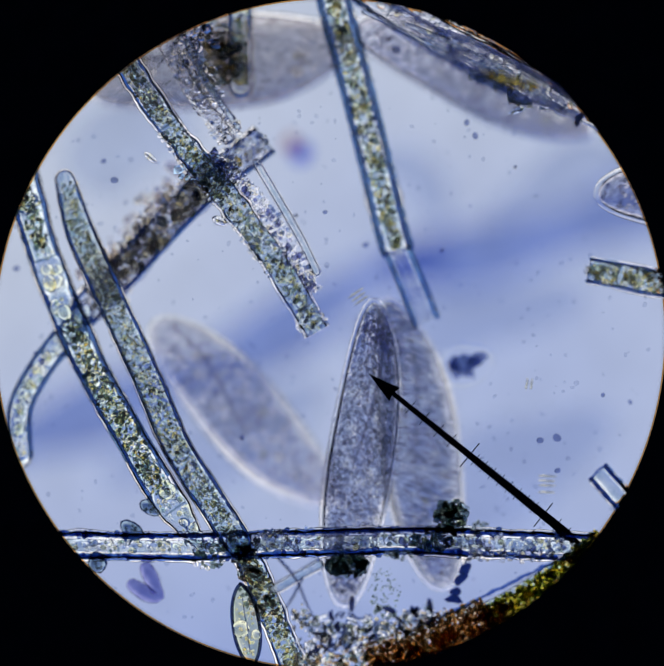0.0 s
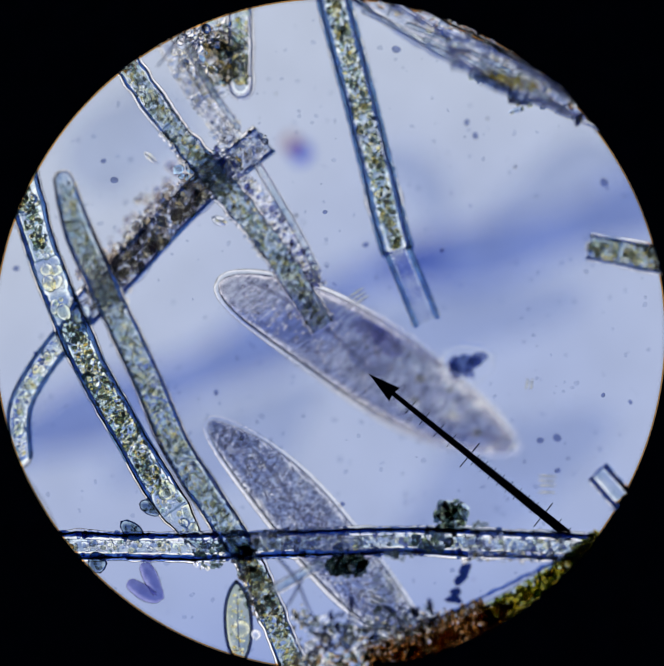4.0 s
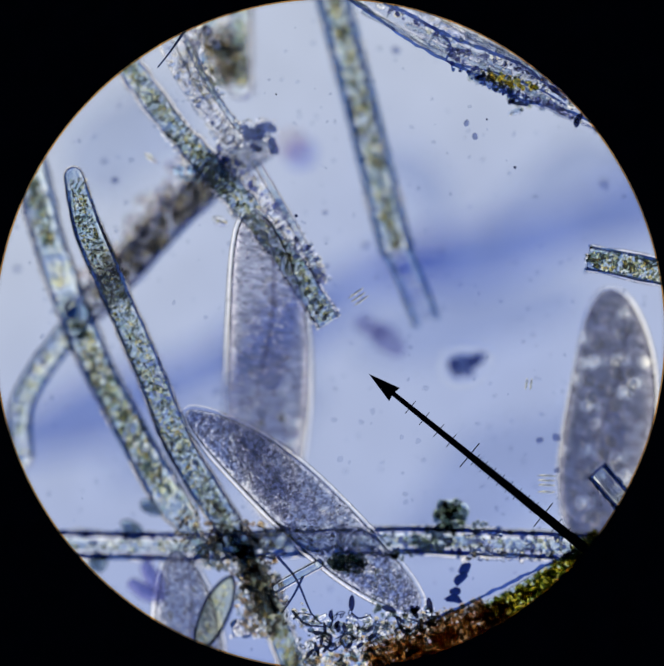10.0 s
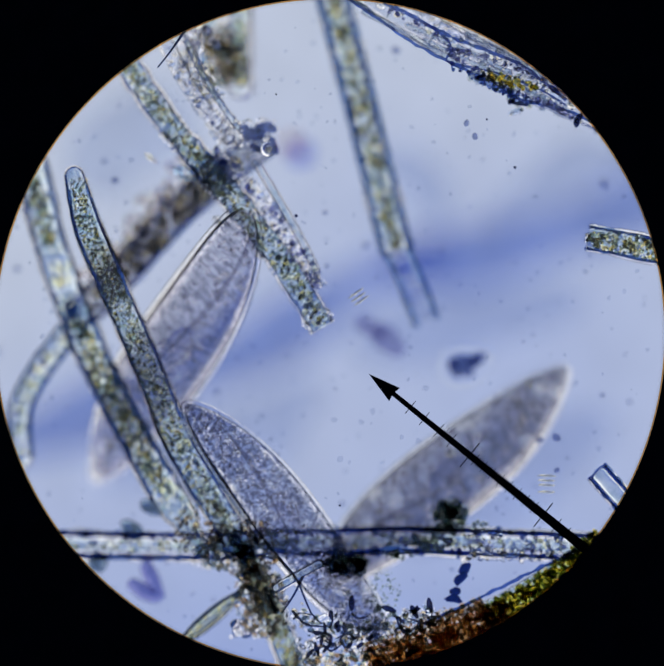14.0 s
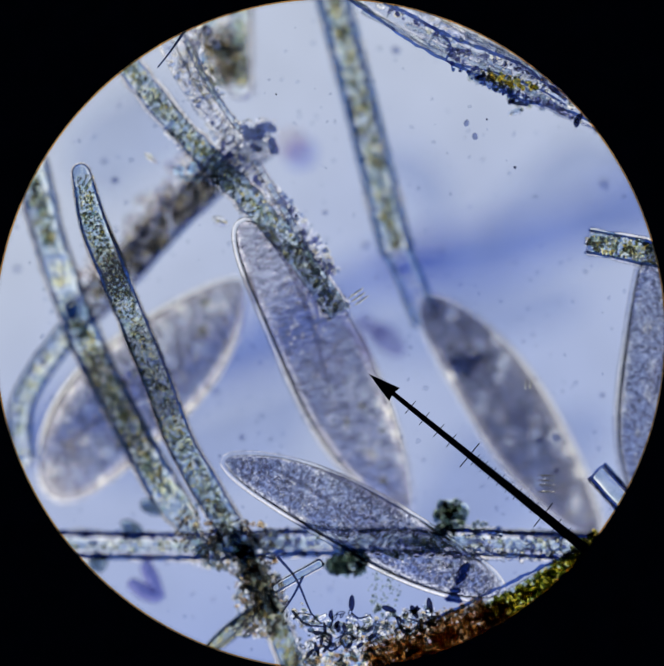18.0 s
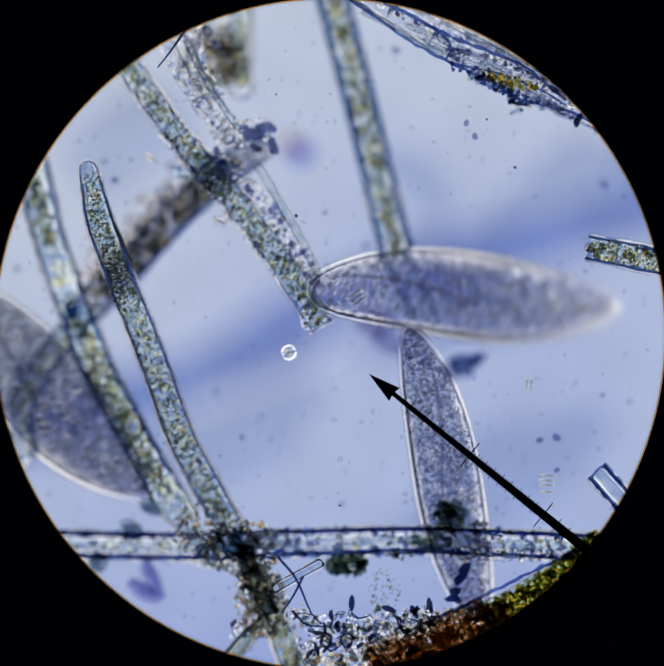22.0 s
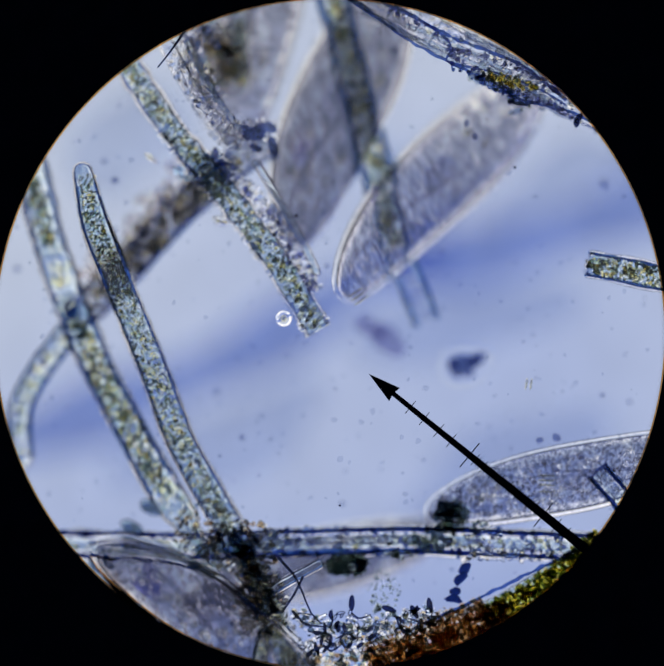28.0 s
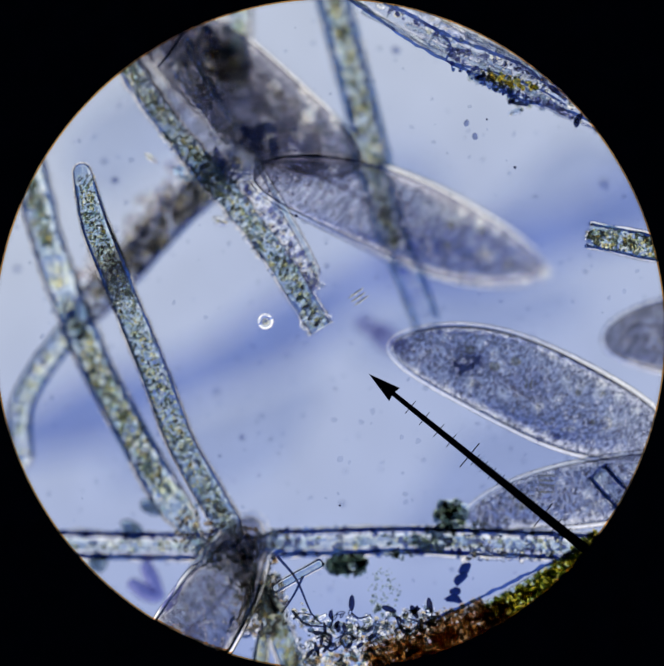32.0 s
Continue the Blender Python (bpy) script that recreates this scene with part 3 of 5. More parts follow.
def build_algae():
    grain = [("granular_layer", 420, 0, 26, (2.4, 5.5), M_GRAN, .03, 1.0), ("granular_layer", 130, 0, 26, (3, 6), M_YELLOWISH, .05, 1.0)]
    SLOW["outer"] = filament([(70, 395, -.085), (105, 545, -.085), (158, 700, -.085), (225, 860, -.078), (305, 1010, -.068), (372, 1130, -.062), (436, 1228, -.06), (478, 1292, -.06)],
             78, "pale blue algal thread with sparse yellowish granules and clear cells", 9, [1.0, .9, .1, .2, 1.1, 1.2, 1.0, .9, .1], 11, pivot=-2, tail=.3, density=.35, size=(3, 7), drops=.05, wall=M_BLUEWALL, lumen=.80, halo=.06, swell=.10, big=.40, windows=((.22, .30), (.33, .38), (.84, .97)),
             crust=[("granular_layer", 90, 0, 20, (3, 7), M_GRAN, .03, .18), ("granular_layer", 420, 0, 29, (2.2, 5), M_GRAN, .40, .83), ("granular_layer", 300, 0, 30, (2, 4.6), M_DEEP, .38, .85), ("granular_layer", 70, 0, 24, (2.5, 5), M_DEEP, .03, .2), ("granular_layer", 150, 0, 26, (2.5, 5.5), M_YELLOWISH, .40, .83), ("granular_layer", 50, 0, 26, (2.5, 5), M_FRAY, .84, 1.0)])
    wall_fringes(SLOW["outer"], [(70, 395, -.085), (105, 545, -.085), (158, 700, -.085), (225, 860, -.078), (305, 1010, -.068), (372, 1130, -.062)], 34, 14, 541)
    for i, (u, v, a, b, lean) in enumerate([(131, 660, 22, 16, -72), (164, 728, 22, 17, -66), (398, 1150, 24, 17, -58), (444, 1204, 20, 15, -58), (106, 560, 20, 13, -74)]):
        cell = oval((u, v, -.075), (a, b), lean, "clear bright round cell in the thread", M_SPOT, "clear_cell", "", "", flat=.9, dents=.06, seed=i)
        cell.parent, cell.location = SLOW["outer"], cell.location - SLOW["outer"].location
    SLOW["tip"] = filament([(172, 415, -.022), (203, 530, -.022), (252, 650, -.028), (305, 770, -.032), (361, 900, -.036), (418, 1040, -.040), (492, 1165, -.046), (560, 1275, -.052)],
             70, "green-speckled algal thread with a rounded clear tip", 8, [1.3, 1.5, 1.5, 1.3, 1.4, 1.4, 1.3, 1.2], 12, pivot=-1, taper=.66, size=(2, 4), density=.6, halo=.06, swell=.08, lumen=.86, wall=M_ALGAWALL, sap_of=M_ALGASAP, content=M_GRAN, drops=.06,
             crust=[("granular_layer", 900, 2, 29, (1.6, 3.6), M_GRAN, .03, 1.0), ("granular_layer", 420, 2, 27, (1.6, 3.6), M_YELLOWISH, .04, 1.0), ("granular_layer", 760, 2, 28, (1.5, 3.2), M_DEEP, .03, 1.0), ("granular_layer", 120, 0, 30, (3, 6), M_FRAY, .7, 1.0)])
    wall_fringes(SLOW["tip"], [(180, 445, -.022), (203, 530, -.022), (252, 650, -.028), (305, 770, -.032), (361, 900, -.036), (418, 1040, -.040), (492, 1165, -.046), (560, 1275, -.052)], 30, 11, 560, start=.72)
    filament([(560, 1275, -.055), (602, 1350, -.055), (643, 1450, -.056), (700, 1590, -.058)],
             62, "brownish green algal thread running down into detritus", 4, [1.5, 1.2, .8, .6], 13, wall=M_ALGAWALL, sap_of=M_ALGASAP, lumen=.86, content=M_GRAN, crust=grain)
    SLOW["slant"] = filament([(285, 130, -.05), (385, 275, -.045), (470, 380, -.042), (555, 480, -.038), (640, 590, -.035), (705, 690, -.034), (755, 775, -.034)],
             60, "granular green-brown algal thread with a frayed clear tip", 8, [.9, .8, 1.0, 1.2, 1.2, 1.0, 1.1, .9], 14, pivot=2, ends=(True, False), drops=.06, lumen=.84, windows=((.44, 1.1),), swell=.24, density=.4, content=M_GRAN, wall=M_ALGAWALL, sap_of=M_ALGASAP,
             crust=[("granular_layer", 380, -2, 27, (2, 5.5), M_GRAN, .0, 1.0), ("granular_layer", 320, 0, 28, (2, 5), M_FRAY, .1, 1.0), ("granular_layer", 120, 0, 24, (2.5, 5.5), M_YELLOWISH, .0, 1.0), ("granular_layer", 380, 0, 29, (1.6, 3.8), M_DEEP, .0, .95), ("frayed_slime", 420, -48, 22, (2.5, 6), M_FRAY, .42, .9), ("frayed_slime", 90, -40, 20, (3, 7), M_NAVYGLASS, .4, .92), ("frayed_slime", 110, 28, 9, (3, 6), M_FRAY, .25, .8), ("frayed_tip", 90, 0, 36, (2.5, 6), M_FRAY, .93, 1.0)])
    # real crust; its grey tints also imitate the darkening out of focus
    cross = filament([(622, 330, -.092), (500, 425, -.095), (400, 520, -.097), (290, 640, -.10), (195, 735, -.10)],
             74, "dirt-covered grey-brown algal thread with an open clear end", 4, [.2, .9, .9, .4], 15, pivot=2, ends=(False, True), content=M_WOOL, size=(3.5, 8), density=.5, lumen=.88, wall=M_BROWNWALL, sap_of=M_ALGASAP, drops=.05,
             crust=[("crust", 170, 14, 42, (4, 9), M_WOOL, .2, .88), ("crust", 80, 14, 46, (5, 11), M_WOOL, .2, .9), ("crust", 190, 12, 44, (4, 10), M_FRAY, .15, .92), ("crust", 120, 4, 38, (3, 8), M_FRAY, .0, .22), ("crust", 50, 4, 30, (3, 6), M_YELLOWISH, .1, .9), ("oil_drop_layer", 40, 6, 34, (8, 15), M_SPOT, .2, .95)])
    wall_fringes(cross, [(622, 330, -.092), (500, 425, -.095), (400, 520, -.097), (290, 640, -.10), (195, 735, -.10)], 35, 15, 557, (-1,))
    thin = filament([(195, 735, -.10), (150, 795, -.10), (88, 880, -.10), (48, 965, -.10), (50, 1075, -.10)],
             54, "thin pale violet algal thread, nearly empty", 4, [.3, .25, .35, .3], 16, wall=M_BLUEWALL, lumen=.80, drops=.09, halo=0, big=.5, crust=[("granular_layer", 70, 0, 20, (3, 7), M_FRAY, .0, 1.0)])
    wall_fringes(thin, [(195, 735, -.10), (150, 795, -.10), (88, 880, -.10), (48, 965, -.10), (50, 1075, -.10)], 24, 17, 554)
    core = filament([(775, -40, -.105), (800, 60, -.105), (840, 210, -.105), (880, 370, -.105), (918, 530, -.105), (935, 590, -.105)],
             72, "blue-rimmed algal thread with a yellowish granular core", 4, [.9, .9, .9, .9], 17, ends=(True, False), density=.5, size=(3, 7), drops=.05, big=.40, lumen=.74, wall=M_BLUEWALL, content=M_GRAN, crust=[("granular_layer", 300, 0, 23, (3, 6), M_GRAN, .0, 1.0), ("granular_layer", 130, 0, 20, (3, 6), M_YELLOWISH, .0, 1.0), ("granular_layer", 200, 0, 24, (2.2, 5), M_DEEP, .0, 1.0)])
    wall_fringes(core, [(775, -40, -.105), (800, 60, -.105), (840, 210, -.105), (880, 370, -.105), (918, 530, -.105), (935, 590, -.105)], 34, 20, 545)
    bare = filament([(936, 592, -.105), (965, 660, -.105), (1003, 755, -.105)],
             60, "empty clear end of an algal thread", 1, [0], 18, wall=M_FILM, ends=(False, False), name="empty_sheath", drops=0, lumen=.72, sap_of=M_FILMSAP, taper=.9)
    wall_fringes(bare, [(936, 592, -.105), (965, 660, -.105), (1003, 755, -.105)], 27, 20, 551)
    straight = filament([(140, 1281, -.07), (300, 1285, -.066), (470, 1286, -.062), (640, 1280, -.055), (800, 1275, -.05), (960, 1271, -.045), (1120, 1277, -.042), (1290, 1284, -.04), (1420, 1290, -.04)],
             64, "clear straight algal thread with dark blue edges", 9, [.5, .4, .5, .8, .3, .4, .8, .5, .6], 19, wall=M_THICKWALL, density=.6, content=M_FRAY, lumen=.56, drops=.04,
             crust=[("edge_crumb_layer", 70, 27, 7, (3, 8), M_SEAMGRAIN, .0, 1.0), ("edge_crumb_layer", 90, -27, 7, (3, 8), M_SEAMGRAIN, .0, 1.0), ("edge_crumb_layer", 60, 0, 20, (3, 9), M_NAVYGLASS, .4, 1.0), ("granular_layer", 120, 0, 22, (3, 7), M_GRAN, .0, 1.0)])
    # dark blue tubes paint in the defocus fringe along both sides
    for d, seed in ((-27, 530), (28, 531)):
        edge = strand_edge([(u, v + d, z) for u, v, z in [(140, 1281, -.06), (300, 1285, -.056), (470, 1286, -.052), (640, 1280, -.045), (800, 1275, -.042), (960, 1271, -.04), (1120, 1277, -.036), (1290, 1284, -.034), (1420, 1290, -.034)]], 15, "dark blue tube for the refraction fringe of the wall", seed, "wall_fringe", rough=.5)
        edge.parent, edge.location = straight, edge.location - straight.location
        del edge["category"], edge["group"]
    SLOW["stub"] = filament([(1388, 575, -.022), (1470, 590, -.022), (1620, 622, -.022)],
             58, "short green-yellow algal thread with a cut end", 3, [1.2, 1.2, 1.2], 20, ends=(False, True), pivot=0, lumen=.88, wall=M_ALGAWALL, sap_of=M_ALGASAP, content=M_GRAN,
             crust=[("granular_layer", 140, 0, 24, (2.5, 5), M_GRAN, .0, 1.0), ("granular_layer", 150, 0, 24, (2, 5), M_YELLOWISH, .0, 1.0), ("granular_layer", 50, 0, 25, (2, 4.6), M_DEEP, .0, 1.0)])
    wall_fringes(SLOW["stub"], [(1388, 575, -.022), (1470, 590, -.022), (1620, 622, -.022)], 27, 11, 548)
    hollow = filament([(1406, 1111, -.022), (1442, 1151, -.022), (1522, 1240, -.022)],
             54, "empty clear tube with dark blue walls", 1, [0], 21, wall=M_CLEARWALL, ends=(False, True), name="empty_sheath", swell=0.06, lumen=.74, halo=.1, drops=0)
    for pts in ([(1425, 1094), (1460, 1134), (1540, 1224)], [(1388, 1127), (1424, 1167), (1504, 1256)], [(1425, 1094), (1412, 1100), (1388, 1127)]):
        edge = strand_edge([(u, v, -.022) for u, v in pts], 13 if pts[1][1] > 1120 else 7, "dark blue wall edge of the tube", 520, "tube_edge")
        edge.parent, edge.location = hollow, edge.location - hollow.location
        del edge["category"], edge["group"]
    filament([(565, -40, -.11), (566, 100, -.10), (567, 205, -.10)],
             58, "short dark green algal thread with a rounded end", 3, [1.3, 1.3, 1.4], 22, wall=M_BLUEWALL)


def build_detritus():
    # along the slanting thread
    along([(430, 120, -.05), (470, 220, -.05), (540, 330, -.04)], 60, 260, "pale frayed slime above an algal thread", M_FRAY, 30, (3, 8))
    for i, pts in enumerate([[(392, 105), (450, 210), (534, 320)], [(440, 100), (490, 200), (560, 300)], [(604, 385), (655, 470), (712, 570), (745, 640)]]):
        filament([(u, v, -.03) for u, v in pts], (34, 16, 18)[i], "thin clear empty sheath beside an algal thread", 1, [0], 200 + i, wall=(M_FILM, M_CLEARWALL, M_CLEARWALL)[i], name="empty_sheath", drops=0, halo=.2, lumen=(.84, .7, .7)[i], sap_of=(M_FILMSAP, M_LUMEN, M_LUMEN)[i], crust=[("frayed_slime", 60, 0, 18, (3, 7), M_FRAY, .1, 1.0)] if i < 2 else ())
    clump((500, 125, -.095), (72, 84), 190, "brownish green detritus clump with bright grains", M_MIX, 32, (4, 9))
    clump((538, 130, -.115), (58, 66), 260, "dark grey-olive detritus clump", M_WOOL, 33, (4, 8))
    clump((520, 145, -.10), (50, 56), 110, "olive grainy detritus clump", M_OLIVEGRAIN, 37, (5, 9))
    clump((470, 120, -.07), (50, 70), 9, "clear oil drops in a detritus clump", M_DROP, 133, (8, 14), ragged=.05, ball=BALL2, name="oil_drops", category="oil drop", piece="drop")
    clump((470, 90, -.06), (45, 30), 60, "pale frayed detritus flakes", M_CYTO, 34, (5, 11))
    for i, (u, v, a, b, lean) in enumerate([(598, 316, 28, 18, 20), (628, 300, 24, 13, -15), (643, 345, 13, 24, 10), (602, 348, 18, 9, -35), (575, 300, 12, 9, 0)]):
        SLOW["flake%d" % i] = oval((u, v, -.045), (a, b), lean, "dark blue angular flake beside an algal thread", M_NAVY, "dark_flake", "flake", "dark flakes", dents=.28, seed=i + 3)
    SLOW["flake5"] = clump((612, 326, -.045), (50, 46), 40, "clear grains round dark blue flakes", M_FRAY, 35, (4, 9))
    clump((480, 395, -.06), (62, 42), 55, "brown detritus knot where two threads cross", M_MIX, 36, (5, 11))
    along([(470, 405, -.13), (390, 490, -.13), (300, 590, -.13), (235, 690, -.13)], 124, 260, "grey-violet woolly detritus wrapped round a thread", M_SOFT, 69, (7, 13))
    clump((240, 640, -.095), (56, 70), 64, "grey-olive fuzzy detritus where threads cross", M_SOFT, 38, (6, 12))
    # the knot at the lower crossing
    clump((492, 1306, -.058), (44, 34), 80, "pale fuzzy detritus at the end of an algal thread", M_FRAY, 141, (3, 7))
    clump((496, 1304, -.058), (40, 30), 60, "dark grains at the end of an algal thread", M_DEEP, 142, (3, 6))
    SLOW["knot"] = clump((565, 1290, -.034), (96, 66), 460, "dark brown detritus knot on crossing algal threads", M_KNOT, 40, (3.2, 7))
    SLOW["knot_side"] = clump((470, 1240, -.036), (60, 70), 220, "blue-brown grainy detritus on an algal thread", M_KNOT, 41, (3, 6.5), lean=-50)
    SLOW["knot_low"] = clump((615, 1415, -.036), (62, 90), 620, "brown grainy detritus hanging on an algal thread", M_KNOT, 42, (3.2, 7), lean=10)
    clump((598, 1375, -.045), (38, 78), 34, "dark grains in brown detritus", M_DARK, 43, (4, 7), lean=18)
    along([(572, 1292, -.045), (590, 1345, -.045), (612, 1400, -.045), (632, 1450, -.045)], 68, 330, "brown detritus clinging to an algal thread", M_KNOT, 143, (3.2, 7))
    oval((568, 1478, -.04), (21, 21), 0, "large clear round drop on detritus", M_WINDOW, "clear_drop", "drop", dents=.05, flat=1.0)
    oval((603, 1492, -.04), (11, 13), 20, "small clear round drop on detritus", M_WINDOW, "clear_drop", "drop", dents=.05, flat=1.0)
    clump((575, 1300, -.05), (34, 30), 45, "small dark brown knot where two threads cross", M_KNOT, 140, (4, 8))
    SLOW["knot_clear"] = clump((558, 1480, -.034), (24, 24), 16, "clear bubble-like grains on detritus", M_CYTO, 44, (6, 11))
    clump((640, 1270, -.034), (46, 24), 120, "pale grainy detritus on the straight thread", M_DIRT, 45, (3, 6))
    # on and under the straight thread
    clump((1062, 1218, -.042), (40, 42), 130, "dark blue-green detritus clump on the straight thread", M_DIM_GREEN, 46, (5, 10))
    clump((1012, 1272, -.045), (48, 30), 90, "dark green grains on the straight thread", M_DIM_GREEN, 47, (4, 8))
    clump((1130, 1240, -.026), (18, 16), 14, "small dark blue grains on a thread", M_DARK, 48, (4, 8))
    clump((815, 1330, -.042), (50, 25), 170, "dark blue-green flake under the straight thread", M_DIM_GREEN, 49, (5, 9))
    along([(1090, 1305, -.028), (1200, 1302, -.028), (1330, 1312, -.028)], 40, 130, "blue crumbs along the straight thread", M_DIRT, 52, (3, 7))
    along([(1090, 1276, -.026), (1200, 1276, -.026), (1350, 1285, -.026)], 44, 90, "white and blue grains in the straight thread", M_DIRT, 53, (3, 7))
    for i, (u, v, p, q, lean) in enumerate([(1094, 1338, 15, 11, 40), (1084, 1362, 20, 11, 55), (1072, 1392, 13, 10, 0), (1068, 1410, 22, 10, -10)]):
        oval((u, v, -.022), (p, q), lean, "dark blue crumb hanging below the straight thread", M_NAVYBLUE, "dark_crumb", "detritus", "dark crumbs", dents=.3, seed=i + 11)
    clump((940, 1305, -.028), (30, 12), 24, "dark crumbs under the straight thread", M_DARK, 54, (4, 7))
    along([(700, 1462, -.02), (800, 1490, -.02), (900, 1480, -.02), (1020, 1450, -.02)], 60, 200, "dark blue grains in the litter", M_DARK, 158, (3, 7))
    clump((905, 1388, -.028), (40, 52), 190, "faint dotted net of tiny beads", M_DEEP, 55, (1.5, 2.4), flat=.2)
    clump((905, 1442, -.028), (26, 11), 12, "dark blue crumb in the litter", M_DARK, 56, (5, 8), lean=-15)
    # the litter along the lower edge
    along([(690, 1440, -.028), (760, 1490, -.028), (860, 1490, -.028), (960, 1460, -.028), (1030, 1440, -.028)], 62, 320, "blue-white litter of tiny shells and grains", M_DIRT, 57, (3, 7))
    along([(690, 1540, -.028), (800, 1530, -.028), (930, 1510, -.028), (1060, 1470, -.028)], 90, 380, "brown-white litter of tiny shells and grains", M_KNOT, 58, (3, 7))
    along([(865, 1560, -.03), (950, 1524, -.03), (1040, 1486, -.03), (1110, 1460, -.03), (1148, 1446, -.03)], 88, 3600, "reddish brown layer of decayed plant matter", M_BROWN, 59, (2.2, 4.6), "brown_litter")
    along([(880, 1580, -.034), (960, 1556, -.034), (1050, 1516, -.034), (1130, 1476, -.034), (1200, 1440, -.034)], 70, 900, "dark humus at the edge of the field", M_HUMUS, 159, (4, 8), "humus_strip")
    along([(1140, 1456, -.026), (1212, 1420, -.026), (1284, 1376, -.026), (1362, 1318, -.026), (1420, 1270, -.026)], 66, 3000, "bright yellow-green strip of plant tissue", M_GREEN, 60, (3, 5.5), "green_tissue", "plant tissue")
    strand_edge([(1000, 1467, -.02), (1060, 1440, -.02), (1120, 1412, -.02), (1226, 1359, -.02), (1364, 1293, -.02)], 11, "dark blue margin of the plant tissue", 540, "tissue_seam")
    filament([(960, 1490, -.026), (1060, 1448, -.026), (1140, 1424, -.026), (1210, 1388, -.026), (1290, 1338, -.026), (1370, 1285, -.026)], 16, "blue-white clear margin of the plant tissue", 1, [0], 261, wall=M_THICKWALL, name="tissue_margin", category="plant tissue", drops=0, halo=.3)
    along([(690, 1565, -.028), (780, 1568, -.028), (870, 1560, -.028)], 60, 260, "brown and white litter at the rim", M_MIX, 262, (4, 9))
    # the dried strand in the upper corner
    filament([(840, -40, -.03), (960, 40, -.03), (1090, 112, -.03), (1210, 175, -.03), (1300, 218, -.03), (1420, 275, -.03)],
             70, "clear blue-edged sheath of a dried strand", 6, [.05, .25, .5, .7, .6, .5], 62, wall=M_FILM, sap_of=M_FILMSAP, content=M_FRAY, lumen=.90, halo=.12, drops=.04, density=.35)
    filament([(900, -30, -.04), (1020, 40, -.04), (1130, 85, -.04), (1230, 140, -.04), (1360, 225, -.04)],
             40, "blue-grey granular sheath of a dried strand", 5, [.4, .5, .6, .6, .6], 63, wall=M_FILM, sap_of=M_FILMSAP, content=M_FRAY, density=.4, drops=.04)
    along([(910, 20, .018), (1000, 62, .018), (1060, 118, .018), (1120, 128, .018), (1230, 165, .018), (1350, 235, .018)], 16, 190, "dark blue broken line of crumbs on a dried strand", M_NAVYGLASS, 163, (2.5, 6))
    along([(1050, 120, .018), (1120, 165, .018), (1200, 212, .018), (1290, 245, .018), (1360, 280, .018)], 14, 150, "dark blue crumbs along the edge of a dried strand", M_NAVYGLASS, 164, (2.5, 6.5))
    for i, (u, v, p, q, lean) in enumerate([(1220, 242, 24, 7, -12), (1361, 282, 21, 9, 66), (1322, 262, 14, 8, -50), (1205, 238, 12, 7, 20)]):
        oval((u, v, -.02), (p, q), lean, "dark blue rod beside a dried strand", M_INK, "dark_rod", "diatom", "dark rods", dents=.2, seed=i + 4)
    for i, (pts, w) in enumerate([([(826, 2), (890, 44), (957, 91), (1052, 144), (1148, 188), (1215, 230), (1339, 263), (1400, 290)], 10), ([(905, 8), (960, 32), (1004, 57), (1071, 91), (1148, 120), (1234, 158), (1330, 234)], 11),
                                  ([(1120, 66), (1180, 100), (1240, 128), (1290, 166)], 9), ([(1004, 57), (1040, 82), (1062, 112), (1050, 138)], 8), ([(1052, 144), (1110, 160), (1170, 172), (1260, 205), (1330, 246)], 7)]):
        strand_edge([(u, v, .008) for u, v in pts], w, "dark blue seam of a dried strand", 500 + i)
    along([(1010, 70, -.03), (1100, 110, -.03), (1200, 160, -.03), (1330, 230, -.03)], 56, 70, "blue and white grains of a dried strand", M_FRAY, 64, (3, 8))
    for i, (a, b) in enumerate([((858, 28), (1078, 150)), ((1000, 95), (1330, 262)), ((1100, 80), (1340, 215)), ((960, 60), (1200, 170)), ((1130, 150), (1290, 235))]):
        filament([(*a, -.03), ((a[0] + b[0]) / 2, (a[1] + b[1]) / 2 - 4, -.03), (*b, -.03)], 13, "thin clear fibre of a dried strand", 1, [0], 270 + i, wall=M_THICKWALL, name="clear_fibre", category="fibre", drops=0, halo=.2)
    along([(1150, 176, .018), (1205, 196, .018), (1262, 214, .018)], 30, 62, "golden yellow patch on a dried strand", M_YELLOW, 65, (4, 8), "yellow_patch")
    along([(1050, 142, .012), (1110, 175, .012), (1170, 206, .012), (1250, 240, .012)], 22, 170, "dark blue crumbs fringing a dried strand", M_SEAMGRAIN, 165, (2.5, 6))
    along([(1130, 168, .014), (1180, 192, .014), (1215, 205, .014)], 34, 90, "dark olive grains in a dried strand", M_OLIVEGRAIN, 166, (3, 6))
    along([(1060, 100, .014), (1150, 140, .014), (1250, 190, .014), (1330, 240, .014)], 40, 200, "fine dark and clear grains of a dried strand", M_FRAY, 167, (2, 4.5))
    along([(1080, 160, -.045), (1200, 225, -.045), (1350, 270, -.045)], 24, 70, "dark blue crumbs under a dried strand", M_DARK, 66, (4, 8))


